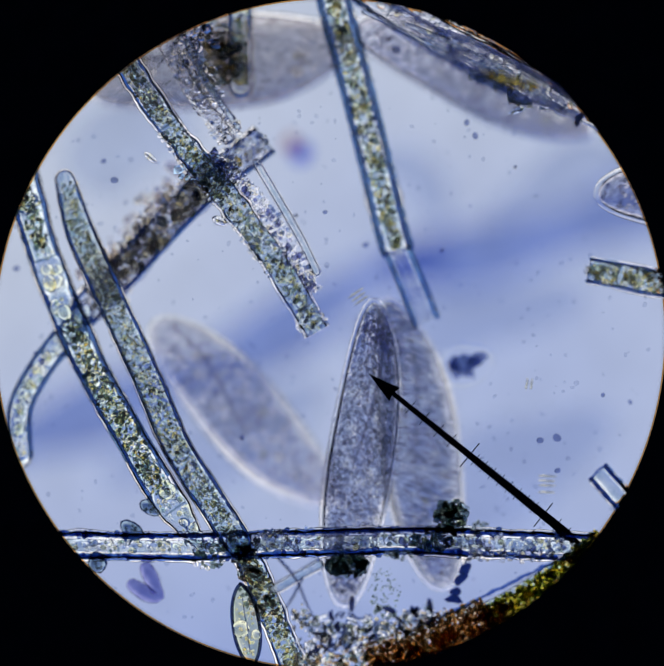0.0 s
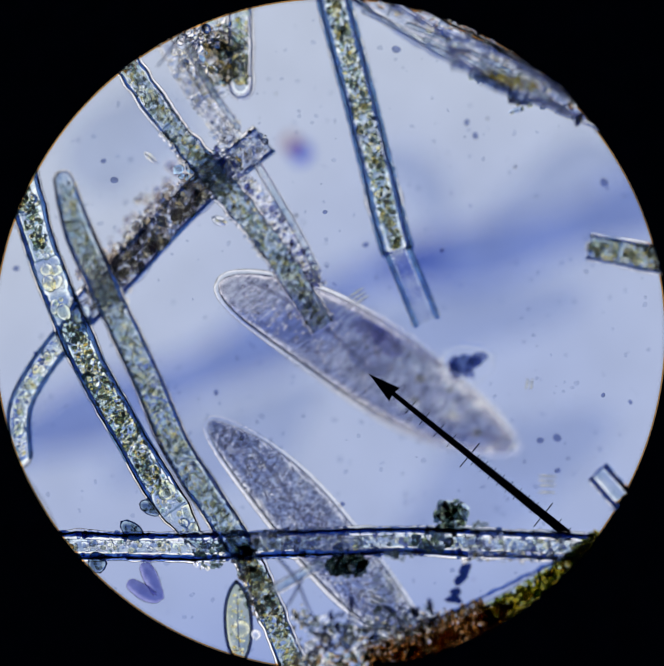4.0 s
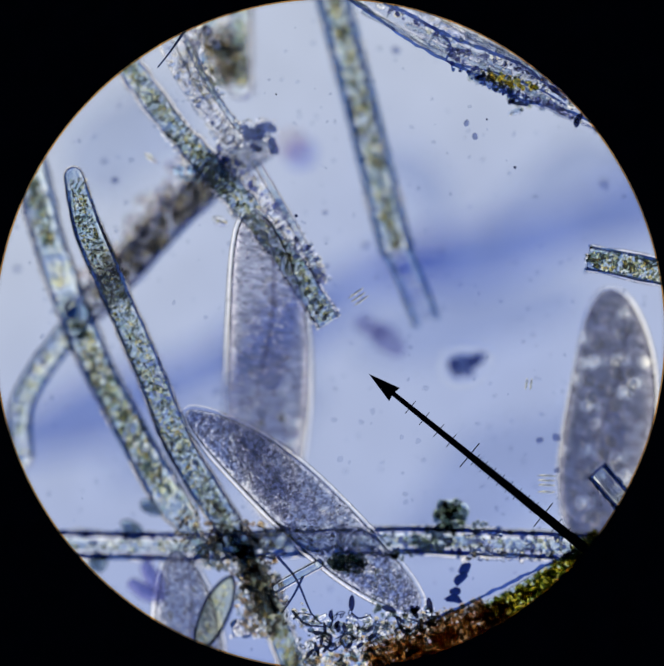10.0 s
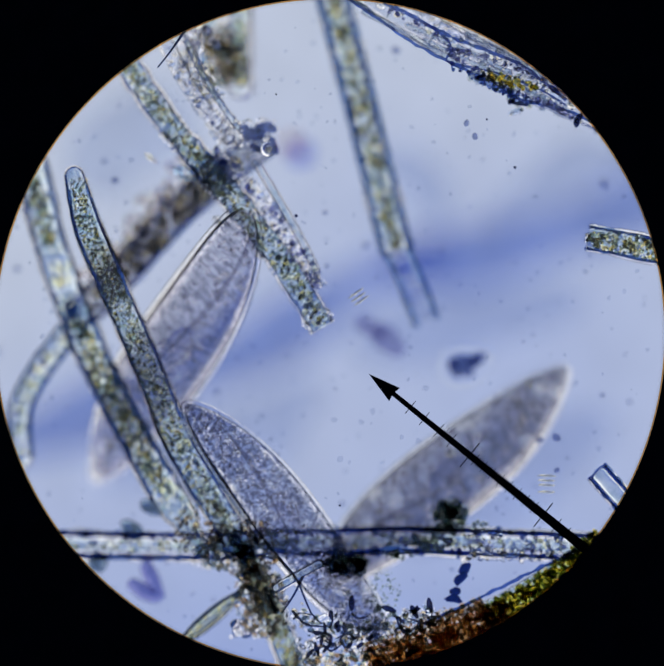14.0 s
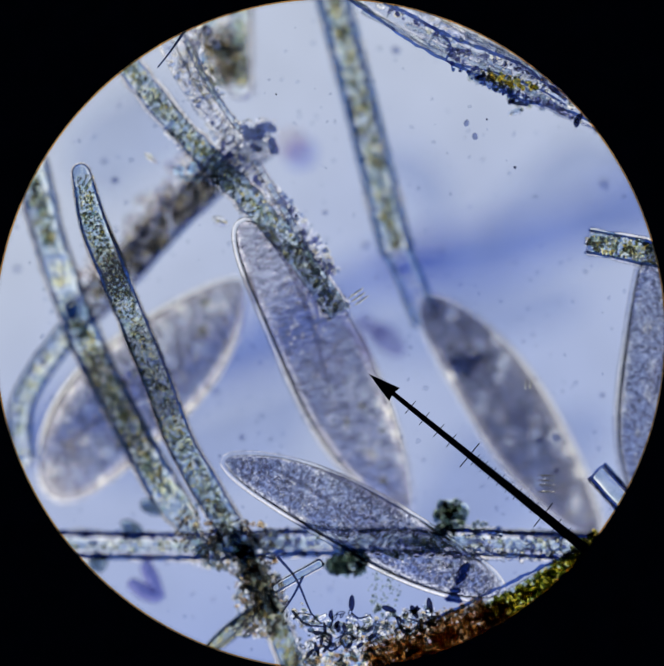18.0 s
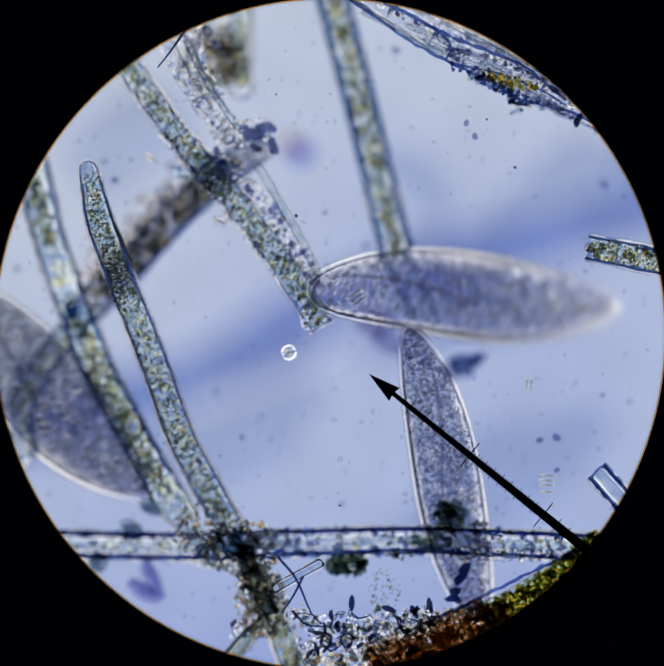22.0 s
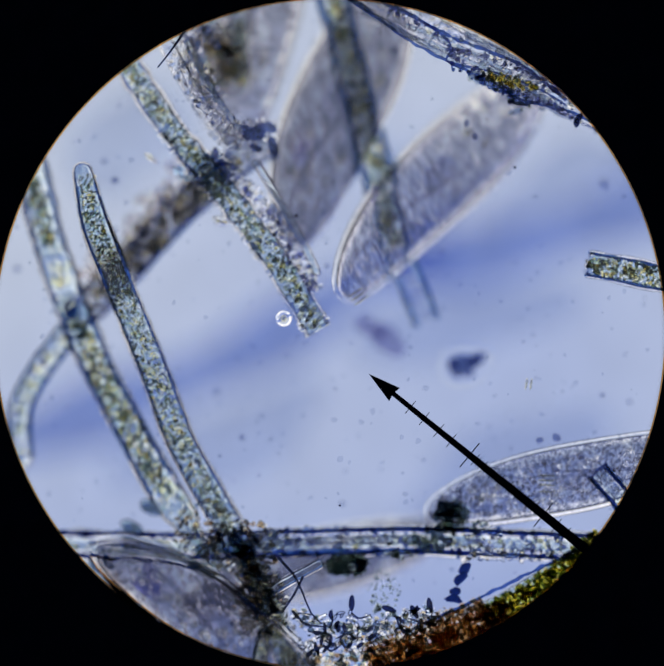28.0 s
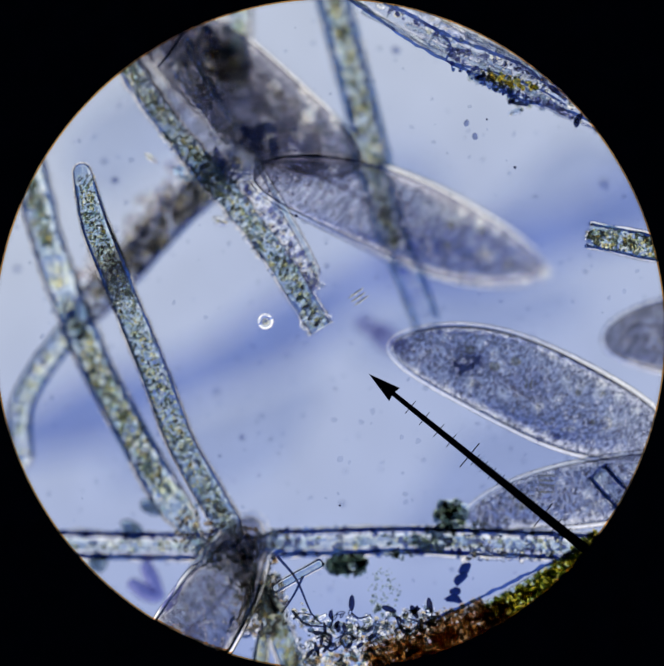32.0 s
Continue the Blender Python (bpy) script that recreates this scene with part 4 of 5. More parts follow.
def build_specks():
    diatom((515, 1445, -.045), (98, 31), 75, "olive green boat-shaped diatom with a dark outline", M_OLIVE, 71)
    SLOW["diatom"] = bpy.data.objects["diatom"]
    for i, (u, v, a, b, lean) in enumerate([(355, 1195, 30, 17, -30), (310, 1245, 30, 20, -25), (230, 1325, 22, 24, 20)]):
        oval((u, v, -.07), (a, b), lean, "dark oval spore with a clear middle", M_SPORE, "spore", "spore", "oval spores", seed=i)
        clump((u, v, -.07), (a * .55, b * .55), 6, "dark grains in an oval spore", M_DARK, 80 + i, (4, 6), name="spore_grains")
    line = [at(*p) for p in spine([(u, v, -.085) for u, v in [(345, 1336), (356, 1358), (368, 1384), (376, 1402), (360, 1404), (338, 1392), (314, 1376)]], 8)]
    worm = put("violet_worm", tube([p - line[0] for p in line], lambda i, s: K * (16 + 3 * math.sin(i * .6)), 12), M_VIOLETGLASS, None, "hook-shaped violet cell deep in the water")
    worm.location = line[0]
    tagged(worm, category="cell")
    for i, (u, v, p, q, lean) in enumerate([(1094, 856, 36, 20, 12), (1072, 872, 20, 15, -40), (1122, 846, 26, 14, 25), (1102, 878, 16, 13, 0), (1066, 850, 15, 10, 30)]):
        oval((u, v, -.12), (p, q), lean, "dark blue angular grain, out of focus", M_VIOLET if i else M_NAVY, "navy_grain", "grain", dents=.25, seed=2 + i)
    # no real envelope: added to brighten the water round the grain
    oval((1098, 858, -.15), (66, 52), 10, "added clear shell that bends light into a pale halo round a dark grain", M_HALO, "grain_halo", "slime", flat=.3, dents=.2)
    oval((912, 800, -.15), (50, 31), -46, "faint violet smear deep in the water", M_PURPLE, "violet_smear", "smear", "violet smears", dents=.3)
    oval((872, 772, -.15), (44, 22), -32, "faint violet smear deep in the water", M_PURPLE, "violet_smear", "smear", "violet smears", dents=.3)
    dots = [(270, 425, 11), (245, 380, 8), (1098, 290, 9), (1118, 321, 10), (932, 118, 12), (40, 632, 10), (100, 852, 9), (85, 832, 7), (1310, 1030, 13), (1270, 1036, 10),
            (1311, 1107, 9), (510, 925, 8), (570, 1030, 8), (806, 1185, 7), (860, 576, 9), (1418, 930, 7), (1482, 946, 7), (1420, 430, 13), (765, 500, 7), (1040, 590, 7)]
    for i, (u, v, r) in enumerate(dots):
        oval((u, v, -.02 if i in (2, 3) else -.035 if i in (8, 9, 10) else -.07 - .02 * (i % 3)), (r, r * .8), 40 * i, "small round blue-grey speck in the water", M_SPECK, "speck", "speck", "specks in the water", seed=i, ball=BALL1)
    for i, (u, v, r) in enumerate([(1146, 281, 3), (1212, 394, 4), (697, 508, 4.5), (650, 222, 2.5), (800, 1190, 3), (300, 1060, 3)]):
        oval((u, v, -.01), (r, r), 0, "tiny black dust grain", M_INK, "dust_grain", "dust", "dust grains", seed=i, ball=BALL1)
    for i, (u, v, lean, n) in enumerate([(850, 708, 35, 3), (1286, 1142, -2, 3), (1250, 905, 82, 2), (1285, 1158, -2, 1)]):
        for k in range(n):
            a = radians(lean + 90)
            oval((u + k * 11 * math.cos(a), v - k * 11 * math.sin(a), -.022), (24 - 8 * (i == 2), 3), lean, "thin clear rod-shaped bacterium", M_FOOD, "rod_bacterium", "bacterium", "rod bacteria", seed=k, ball=BALL1)
    diatom((355, 372, -.035), (20, 8), -40, "tiny clear boat-shaped diatom", M_CLEARWALL, 90)
    diatom((518, 521, -.035), (20, 11), -25, "tiny clear oval diatom", M_CLEARWALL, 91)
    for i, pts in enumerate([[(655, 1312), (697, 1363), (732, 1442), (757, 1468)], [(712, 1359), (692, 1400), (665, 1442)],
                             [(690, 1440), (720, 1470), (765, 1475)], [(434, 74), (402, 120), (372, 158)]]):
        hair([(u, v, -.008) for u, v in pts], 7, "thin dark hair-like thread in the detritus")
    filament([(650, 1384, -.012), (700, 1355, -.012), (750, 1328, -.012)], 22, "clear glassy rod with a rounded end", 1, [0], 280, wall=M_CLEARWALL, name="glassy_rod", category="alga", drops=0, halo=.2)
    diatom((1215, 262, -.035), (20, 7), 15, "tiny dark diatom beside a dried strand", M_WALL, 93)
    diatom((1355, 283, -.035), (18, 6), -20, "tiny dark diatom beside a dried strand", M_WALL, 94)
    rng = np.random.default_rng(9)
    for i in range(12):
        u, v, a = rng.uniform(690, 1020), rng.uniform(1440, 1540), rng.uniform(0, 6.3)
        c, s = math.cos(a), math.sin(a)
        bend = rng.uniform(-14, 14)
        hair([(u - 20 * c, v - 20 * s, -.012), (u - 6 * c - bend * s, v - 6 * s + bend * c, -.012), (u + 10 * c - bend * .6 * s, v + 10 * s + bend * .6 * c, -.012), (u + 22 * c, v + 22 * s, -.012)], rng.uniform(4, 6), "short curled dark hair in the litter", "curled hairs in the litter")
    # empty shells: clear ovals with a dark rim
    shells = []
    for i in range(5):
        rings, tubes, a, b, w = 14, 5, 5.5 + 1.0 * i, 2.8 + 0.7 * (i % 3), 1.5
        vs, fs = [], []
        for p in range(rings):
            x = 2 * math.pi * p / rings
            for q in range(tubes):
                y = 2 * math.pi * q / tubes
                vs.append(((a + w * math.cos(y)) * math.cos(x) * K, (b + w * math.cos(y)) * math.sin(x) * K, w * math.sin(y) * K))
        for p in range(rings):
            for q in range(tubes):
                fs.append((p * tubes + q, ((p + 1) % rings) * tubes + q, ((p + 1) % rings) * tubes + (q + 1) % tubes, p * tubes + (q + 1) % tubes))
        me = mesh_of(vs, fs)
        me.materials.append(M_HAIR)
        shells.append(me)
    for i in range(44):
        u = rng.uniform(700, 1030)
        c = at(u, 1445 + 105 * rng.uniform(0, 1) ** 1.2 - (u - 700) * 0.05, -.018)
        ob = new("empty_shell", shells[i % 5])
        ob.matrix_world = pose(c.x, c.y, c.z, rng.uniform(-35, 35), 0, rng.uniform(-90, 90))
        tagged(ob, "tiny clear oval shell with a dark blue rim", "diatom", "empty shells in the litter")
    for i in range(60):
        u = rng.uniform(700, 1030)
        v = 1450 + 95 * rng.uniform(0, 1) ** 1.2 - (u - 700) * 0.05
        oval((u, v, -.014 - .006 * (i % 3)), (rng.uniform(9, 18), rng.uniform(4, 7)), rng.uniform(-90, 90), "tiny boat-shaped shell in the litter", M_CLEARWALL if i % 3 else M_INK, "tiny_shell", "diatom", "tiny shells in the litter", seed=i, ball=BALL2, flat=1.0)
    for i, (u, v, lean) in enumerate([(975, 1440, -62), (1012, 1425, -75), (828, 1420, 88), (916, 1434, -15)]):
        oval((u, v, -.012), (21, 8), lean, "small dark blue rod standing in the litter", M_INK, "dark_rod", "diatom", "dark rods", seed=i, ball=BALL1)
    # far below the drop: two wide blue fibres and two grains of dust on the lamp's lens
    for pts, wide in [(((960, 625), (1100, 605), (1250, 568), (1450, 500), (1650, 420), (1900, 330)), 74), (((-300, 1130), (0, 1045), (250, 960), (490, 868), (640, 795), (790, 700), (900, 635), (1010, 605)), 70)]:
        line = [at(u, v, -.6) for u, v in pts]
        line = [Vector(p) for p in spine([tuple(p) for p in line], 0.02)]
        base = line[0].copy()
        fib = put("blue_fibre", tube([p - base for p in line], lambda i, s: wide * K * (.35 + .65 * math.sin(math.pi * min(1, .12 + .8 * s)) ** .6) * (1 + .25 * math.sin(i * .9)), 14, .2), M_FIBRE_FAR, None, "wide pale blue fibre far out of focus below the slide")
        fib.location = base
        tagged(fib, category="fibre", group="blue fibres")
    # added tint sheets: they put uneven blue into the background light
    for i, (u, v, p, q, lean) in enumerate([(1080, 760, 300, 80, 12), (520, 1040, 260, 90, 24), (1180, 1120, 240, 110, 30), (300, 330, 160, 120, 60), (1330, 420, 170, 70, 25), (980, 420, 130, 60, -40)]):
        oval((u, v, -.5), (p, q), lean, "added faint blue sheet that mottles the background light", M_TINT_FAR, "blue_tint_sheet", "film", "blue films", flat=.05, dents=.3, seed=i, ball=BALL3)
    places = [at(rng.uniform(30, 1530), rng.uniform(30, 1540), rng.uniform(-.08, 0)) for _ in range(650)]
    tagged(put("silt", beads(rng, places, 2 * K, 7 * K, BALL1, .4, .3), M_SILT, None, "faint pale silt floating in the water", "stuff"), category="silt")
    oval((708, 360, -.34), (24, 26), 0, "blue dust grain far out of focus", M_BLUE, "blue_dust", "dust", flat=.2)
    oval((686, 338, -.34), (18, 20), 0, "reddish dust grain far out of focus", M_RED, "red_dust", "dust", flat=.2)


build_algae()
build_detritus()
build_specks()


# ---- the ciliates ----
def half_width(s, wide, blunt):
    """The outline of the slipper, from its head (0) to its tail (1)."""
    if s < wide:
        return (1 - (1 - s / wide) ** 2) ** (0.5 if blunt else 0.60)
    x = (s - wide) / (1 - wide)
    return (1 - x ** (1.9 if blunt else 2.0)) ** (0.72 if blunt else 0.5)


def ciliate(length, width, label, seed, blunt=True, wide=0.52, bend=0.0, food=9, grainy=460, skin=None, halo=0.28, full=(.12, .90)):
    """A slipper-shaped ciliate; it lies along x, its head at the minus end."""
    rng = np.random.default_rng(seed)
    L, W = length * K, width * K
    thing = root("paramecium", Matrix.Identity(4), label, "ciliate", "swimming ciliates")
    n, m = 46, 22
    verts, faces = [], []

    def axis(s):
        return Vector((L * (s - .5), bend * W * (math.sin(math.pi * s) - .6) + .05 * W * math.sin(2 * math.pi * s), 0))
    for i in range(n + 1):
        s = 0.5 - 0.5 * math.cos(math.pi * (0.012 + 0.976 * i / n))
        r = W / 2 * half_width(s, wide, blunt)
        c = axis(s)
        for k in range(m):
            a = 2 * math.pi * k / m
            dent = 1 - 0.20 * math.exp(-((s - .36) / .2) ** 2) * math.exp(-((((a - 1.9 + 1.6 * s) + math.pi) % (2 * math.pi) - math.pi) / .5) ** 2)
            # a flattened cross-section, steep only at its rim
            ca, sa = math.cos(a), math.sin(a)
            verts.append(c + Vector((0, r * math.copysign(abs(ca) ** .5, ca), r * .58 * math.copysign(abs(sa) ** .5, sa))) * dent)
    for i in range(n):
        for k in range(m):
            a, b = i * m + k, i * m + (k + 1) % m
            faces.append((a, a + m, b + m, b))
    faces.append(tuple(range(m)))
    faces.append(tuple(n * m + k for k in range(m - 1, -1, -1)))
    body = put("body", mesh_of(verts, faces), skin or M_BODY, thing)
    # added outer shell: its sloping rim bends light into a bright outline of the cell
    clear = []
    for i in range(n + 1):
        s = 0.5 - 0.5 * math.cos(math.pi * (0.012 + 0.976 * i / n))
        r, h = W / 2 * half_width(s, wide, blunt), 28 * halo * K
        c = axis(s) * (1 + h / (L / 2))
        for k in range(m):
            ca, sa = math.cos(2 * math.pi * k / m), math.sin(2 * math.pi * k / m)
            clear.append(Vector((c.x, axis(s).y + (r + h) * math.copysign(abs(ca) ** .85, ca), (.70 * r + h) * math.copysign(abs(sa) ** .85, sa))))
    put("cell_halo", mesh_of(clear, faces), M_CELL_HALO, thing)

    def spot(s, y, z=0.0):
        return axis(s) + Vector((0, y * W / 2 * half_width(s, wide, blunt), z * W / 2 * .55 * half_width(s, wide, blunt)))

    def ball(name, s, y, z, half, mat, b=BALL2):
        me = mesh_of(b[0] * np.array(half) * K, b[1])
        ob = put(name, me, mat, thing)
        ob.location = spot(s, y, z)
        return ob
    ball("macronucleus", .50, .05, -.1, (width * .30, width * .17, width * .15), M_NUCLEUS)
    ball("contractile_vacuole", .22, .15, .3, (width * .075,) * 3, M_VACUOLE)
    ball("contractile_vacuole", .78, -.1, .3, (width * .08,) * 3, M_VACUOLE)
    for _ in range(food):
        r = width * (rng.uniform(.042, .078) if food > 20 else rng.uniform(.028, .065))
        ball("food_vacuole", rng.uniform(*full), rng.uniform(-.62, .62), rng.uniform(.75, 1.0) if food > 20 else rng.uniform(-.4, .4), (r, r * .9, r * .8), (M_CRUMB if food > 20 else (M_FOOD, M_DROP, M_VACUOLE)[int(rng.uniform(0, 2.6))]), BALL2)
    line = [spot(.06 + .5 * t, .55 - .85 * t, .55) for t in np.linspace(0, 1, 16)]
    put("oral_groove", tube(line, lambda i, s: width * K * (.012 + .022 * math.sin(math.pi * s)), 8, .5), M_GROOVE, body)
    places = []
    for _ in range(grainy):
        s = rng.uniform(.05, .97)
        q = math.sqrt(rng.uniform(0, 1)) * .88
        w = rng.uniform(0, 2 * math.pi)
        places.append(spot(s, q * math.cos(w), q * math.sin(w)))
    put("cytoplasm_grains", beads(rng, places, 2.6 * K, 6.0 * K, BALL1), M_CYTO, body, kind="stuff")
    hv, hf = [], []
    for i in range(900):
        s = rng.uniform(.01, .99)
        w = rng.uniform(0, 2 * math.pi)
        r = W / 2 * half_width(s, wide, blunt)
        o = Vector((rng.uniform(-.5, .3) + 2.0 * (s - .5) * (abs(s - .5) > .4), math.cos(w), .6 * math.sin(w))).normalized()
        p = axis(s) + Vector((0, r * math.cos(w), r * .62 * math.sin(w)))
        t = Vector((-o.y, o.x, .2)).normalized() * .7 * K
        k = len(hv)
        hv += [p - t, p + t, p + o * rng.uniform(9, 15) * K]
        hf.append((k, k + 1, k + 2))
    put("cilia", mesh_of(hv, hf), M_CILIA, body, kind="stuff")
    thing["long"] = length
    return thing


def round_cyst():
    c = root("round_cyst", Matrix.Identity(4), "small clear round cyst with a dark ring and centre", "cyst")
    put("wall", mesh_of(BALL3[0] * 19 * K, BALL3[1]), M_WINDOW, c)
    put("core", mesh_of(BALL2[0] * 8 * K, BALL2[1]), M_FOOD, c)
    return c


FEEDER = ciliate(830, 200, "grey granular slipper-shaped ciliate feeding at an algal tip", 101, True, .54, .05, 7, 320, skin=M_BODY_MID, full=(.5, .93))
SITTER = ciliate(720, 152, "finely granular grey ciliate resting beside the straight thread", 102, False, .52, .04, 8, 700, skin=M_BODY)
C2 = ciliate(690, 180, "pale grey slipper-shaped ciliate swimming", 103, False, .5, .06, skin=M_BODY)
C3 = ciliate(620, 185, "pale violet-grey slipper-shaped ciliate swimming", 104, True, .5, -.05, skin=M_BODY_PALE)
C4 = ciliate(700, 215, "large greyish slipper-shaped ciliate full of vacuoles", 105, True, .52, .05, 26, skin=M_BODY_DARK)
C6 = ciliate(690, 170, "slim grey slipper-shaped ciliate swimming", 106, True, .5, .08, skin=M_BODY_MID)
C8 = ciliate(760, 190, "grey slipper-shaped ciliate with a pointed tail", 107, True, .5, -.05, 22, skin=M_BODY_DIM)
C9 = ciliate(740, 225, "large dark grey slipper-shaped ciliate, out of focus", 108, True, .55, .05, 26, skin=M_BODY_DUSK)
C10 = ciliate(720, 175, "dark grey slipper-shaped ciliate, out of focus", 109, True, .5, .05, 22, skin=M_BODY_DARK)
C11 = ciliate(680, 250, "broad brownish grey ciliate, out of focus", 110, True, .45, .05, 10, 200, skin=M_BODY_BROWN)
C12 = ciliate(690, 215, "granular grey ciliate with a pointed head", 111, False, .55, .05, 12, skin=M_BODY)
C13 = ciliate(720, 150, "slim bluish grey ciliate, out of focus", 112, True, .5, -.06, 4, 120, skin=M_BODY_SLIM)
C14 = ciliate(700, 150, "slim dark ciliate darting through deep water", 113, True, .5, .05, 8, skin=M_BODY_DARK)
C15 = ciliate(640, 225, "broad pale brown ciliate, striped along its body", 114, True, .5, .03, 10, 160, skin=M_BODY_STRIPE)
CYST = round_cyst()


# ---- what moves ----
def swim(thing, z, rows, roll=12, most=28, heights=()):
    """Rows for walk() out of times and the places of head and tail in the field: where the two stand too close together the
    cell dips its tail (or, where a sixth number is below 0, its head) by so many degrees. z: the depth below the plane in focus of the end that stays up;
    heights: times and depths, where the cell rises or sinks on its way."""
    out, long = [], thing["long"]
    for t, a, b, c, d, *dip in rows:
        seen = max(1.0, math.hypot(c - a, d - b))
        tilt = dip[0] if dip else min(most, math.degrees(math.acos(min(1.0, seen / long))))
        half = 0.5 * long * math.cos(radians(tilt)) / seen
        u, v = (c - (c - a) * half, d - (d - b) * half) if tilt < 0 else (a + (c - a) * half, b + (d - b) * half)
        deep = float(np.interp(t, [h[0] for h in heights], [h[1] for h in heights])) if heights else z
        p = at(u, v, deep + focus(t) - 0.32 * K * long * abs(math.sin(radians(tilt))))
        turn = math.degrees(math.atan2(b - d, c - a))
        m = pose(p.x, p.y, p.z, 0, 0, turn) @ pose(0, 0, 0, 0, tilt, 0) @ pose(0, 0, 0, roll * math.sin(1.7 * t + z * 40), 0, 0)
        out.append((t, m))
    if out[0][0] > 0:
        out.insert(0, (0, out[0][1]))
    if out[-1][0] < 32:
        out.append((32, out[-1][1]))
    return out


def sway(thing, rows):
    """Rows for a thread that swings round its root: times and degrees."""
    p = thing.location.copy()
    return [(t, pose(p.x, p.y, p.z, 0, 0, turn)) for t, turn in rows]


def drift(z, rows):
    return [(t, Matrix.Translation(at(u, v, z)) @ pose(0, 0, 0, 0, 0, 25 * t)) for t, u, v in rows]


def motions():
    walk(FEEDER, swim(FEEDER, -.031, [
        (0, 1405, 450, 2080, 500), (.5, 1480, 450, 2150, 500), (.6, 1374, 452, 2050, 520), (.8, 1130, 460, 1800, 560), (1, 1040, 600, 1700, 570), (1.2, 1000, 690, 1700, 620),
        (1.4, 943, 722, 1680, 740), (1.6, 850, 744, 1540, 920), (1.8, 815, 765, 1509, 1094), (2, 790, 760, 1510, 1090), (2.2, 700, 840, 1401, 1202), (2.4, 690, 820, 1370, 1202),
        (2.6, 680, 790, 1390, 1210), (2.8, 650, 765, 1400, 1110), (3, 650, 700, 1440, 1070), (3.2, 620, 684, 1374, 873), (3.5, 570, 710, 1375, 803), (4.5, 590, 590, 800, 1320),
        (5.5, 690, 500, 250, 1010), (6, 700, 490, 235, 1010), (7, 600, 520, 230, 1050), (8, 600, 550, 230, 1080), (8.5, 590, 540, 300, 1080), (9, 560, 500, 390, 1090), (9.5, 545, 485, 510, 1190),
        (10, 600, 500, 655, 1245), (10.5, 520, 480, 690, 1180), (11, 500, 465, 600, 1145), (11.5, 510, 450, 400, 1050), (12, 560, 490, 260, 1060), (12.5, 560, 470, 240, 1040), (13, 570, 520, 240, 1000),
        (14, 590, 500, 260, 1085), (14.5, 592, 520, 270, 1060), (15.5, 550, 480, 350, 1120), (16.5, 512, 474, 512, 1165), (17, 540, 490, 560, 1080), (17.5, 545, 530, 727, 1196), (18, 575, 520, 965, 1210),
        (18.5, 545, 540, 1010, 1200), (19, 548, 555, 1155, 1165), (19.5, 592, 640, 1347, 1024), (20, 605, 670, 1445, 820), (20.5, 640, 690, 1500, 600), (21, 660, 680, 1445, 490), (21.5, 760, 650, 1370, 380),
        (22, 725, 680, 1410, 715), (22.5, 755, 630, 1320, 1090), (23, 755, 535, 1490, 1050), (23.5, 835, 590, 1509, 1013), (24, 1025, 680, 1710, 1010), (24.5, 1105, 740, 1760, 1010), (25, 1130, 770, 1790, 1030),
        (25.5, 835, 635, 1455, 1035), (26.5, 800, 640, 1500, 560), (27.5, 745, 560, 1230, 60), (28, 800, 690, 1290, 140), (28.2, 755, 790, 1455, 430), (28.5, 745, 830, 1440, 640), (28.8, 640, 840, 1294, 1070),
        (29, 625, 820, 1160, 1240), (29.2, 745, 800, 1080, 1290), (29.5, 810, 700, 1085, 1250), (29.8, 785, 540, 1186, 1080), (30, 785, 505, 1290, 1000), (30.2, 647, 420, 1347, 590), (30.3, 600, 370, 1300, 400),
        (30.5, 593, 280, 1230, 100), (31, 590, 440, 1200, 215), (31.5, 593, 366, 1190, 550), (32, 600, 400, 1245, 620)]))
    walk(SITTER, swim(SITTER, -.022, [
        (0, 885, 710, 815, 1415), (.5, 915, 790, 805, 1410), (1, 985, 860, 790, 1430), (1.5, 990, 890, 785, 1390), (2, 940, 930, 880, 1415), (2.2, 870, 930, 940, 1405), (2.4, 820, 930, 1000, 1400),
        (2.6, 755, 930, 1040, 1405), (2.8, 755, 875, 970, 1410), (3, 740, 855, 905, 1455), (3.2, 650, 880, 890, 1440), (3.5, 515, 1000, 930, 1425), (5.5, 445, 900, 880, 1440), (6, 425, 890, 890, 1440),
        (7, 425, 950, 850, 1415, 14), (8, 430, 990, 840, 1370, 27), (9, 450, 1030, 845, 1290, 42), (9.5, 445, 1000, 930, 1380, 24), (10, 440, 965, 1015, 1450), (11, 410, 925, 965, 1445), (12, 430, 935, 940, 1450),
        (13, 425, 945, 910, 1445), (14, 440, 950, 840, 1420), (14.5, 445, 950, 840, 1420), (16.5, 470, 980, 950, 1420), (17, 500, 1010, 1070, 1400), (18, 530, 1080, 1190, 1395), (19, 545, 1050, 1200, 1395),
        (20, 585, 935, 1190, 1395), (21, 715, 795, 1180, 1390), (22, 965, 770, 1110, 1370, 8), (22.6, 1010, 800, 1110, 1370, -10), (23, 1065, 850, 1135, 1375, -26), (23.5, 1230, 880, 1120, 1370, -32), (24, 1345, 940, 1125, 1360, -38), (25, 1400, 940, 1140, 1355, -40),
        (26.3, 1520, 1000, 1090, 1280, -20), (27.5, 1710, 1030, 1040, 1215), (28, 1700, 1030, 1020, 1210), (29, 1780, 1050, 1090, 1215), (30, 1790, 1050, 1095, 1215), (31, 1800, 1055, 1110, 1220), (32, 1800, 1070, 1115, 1222)], most=6))
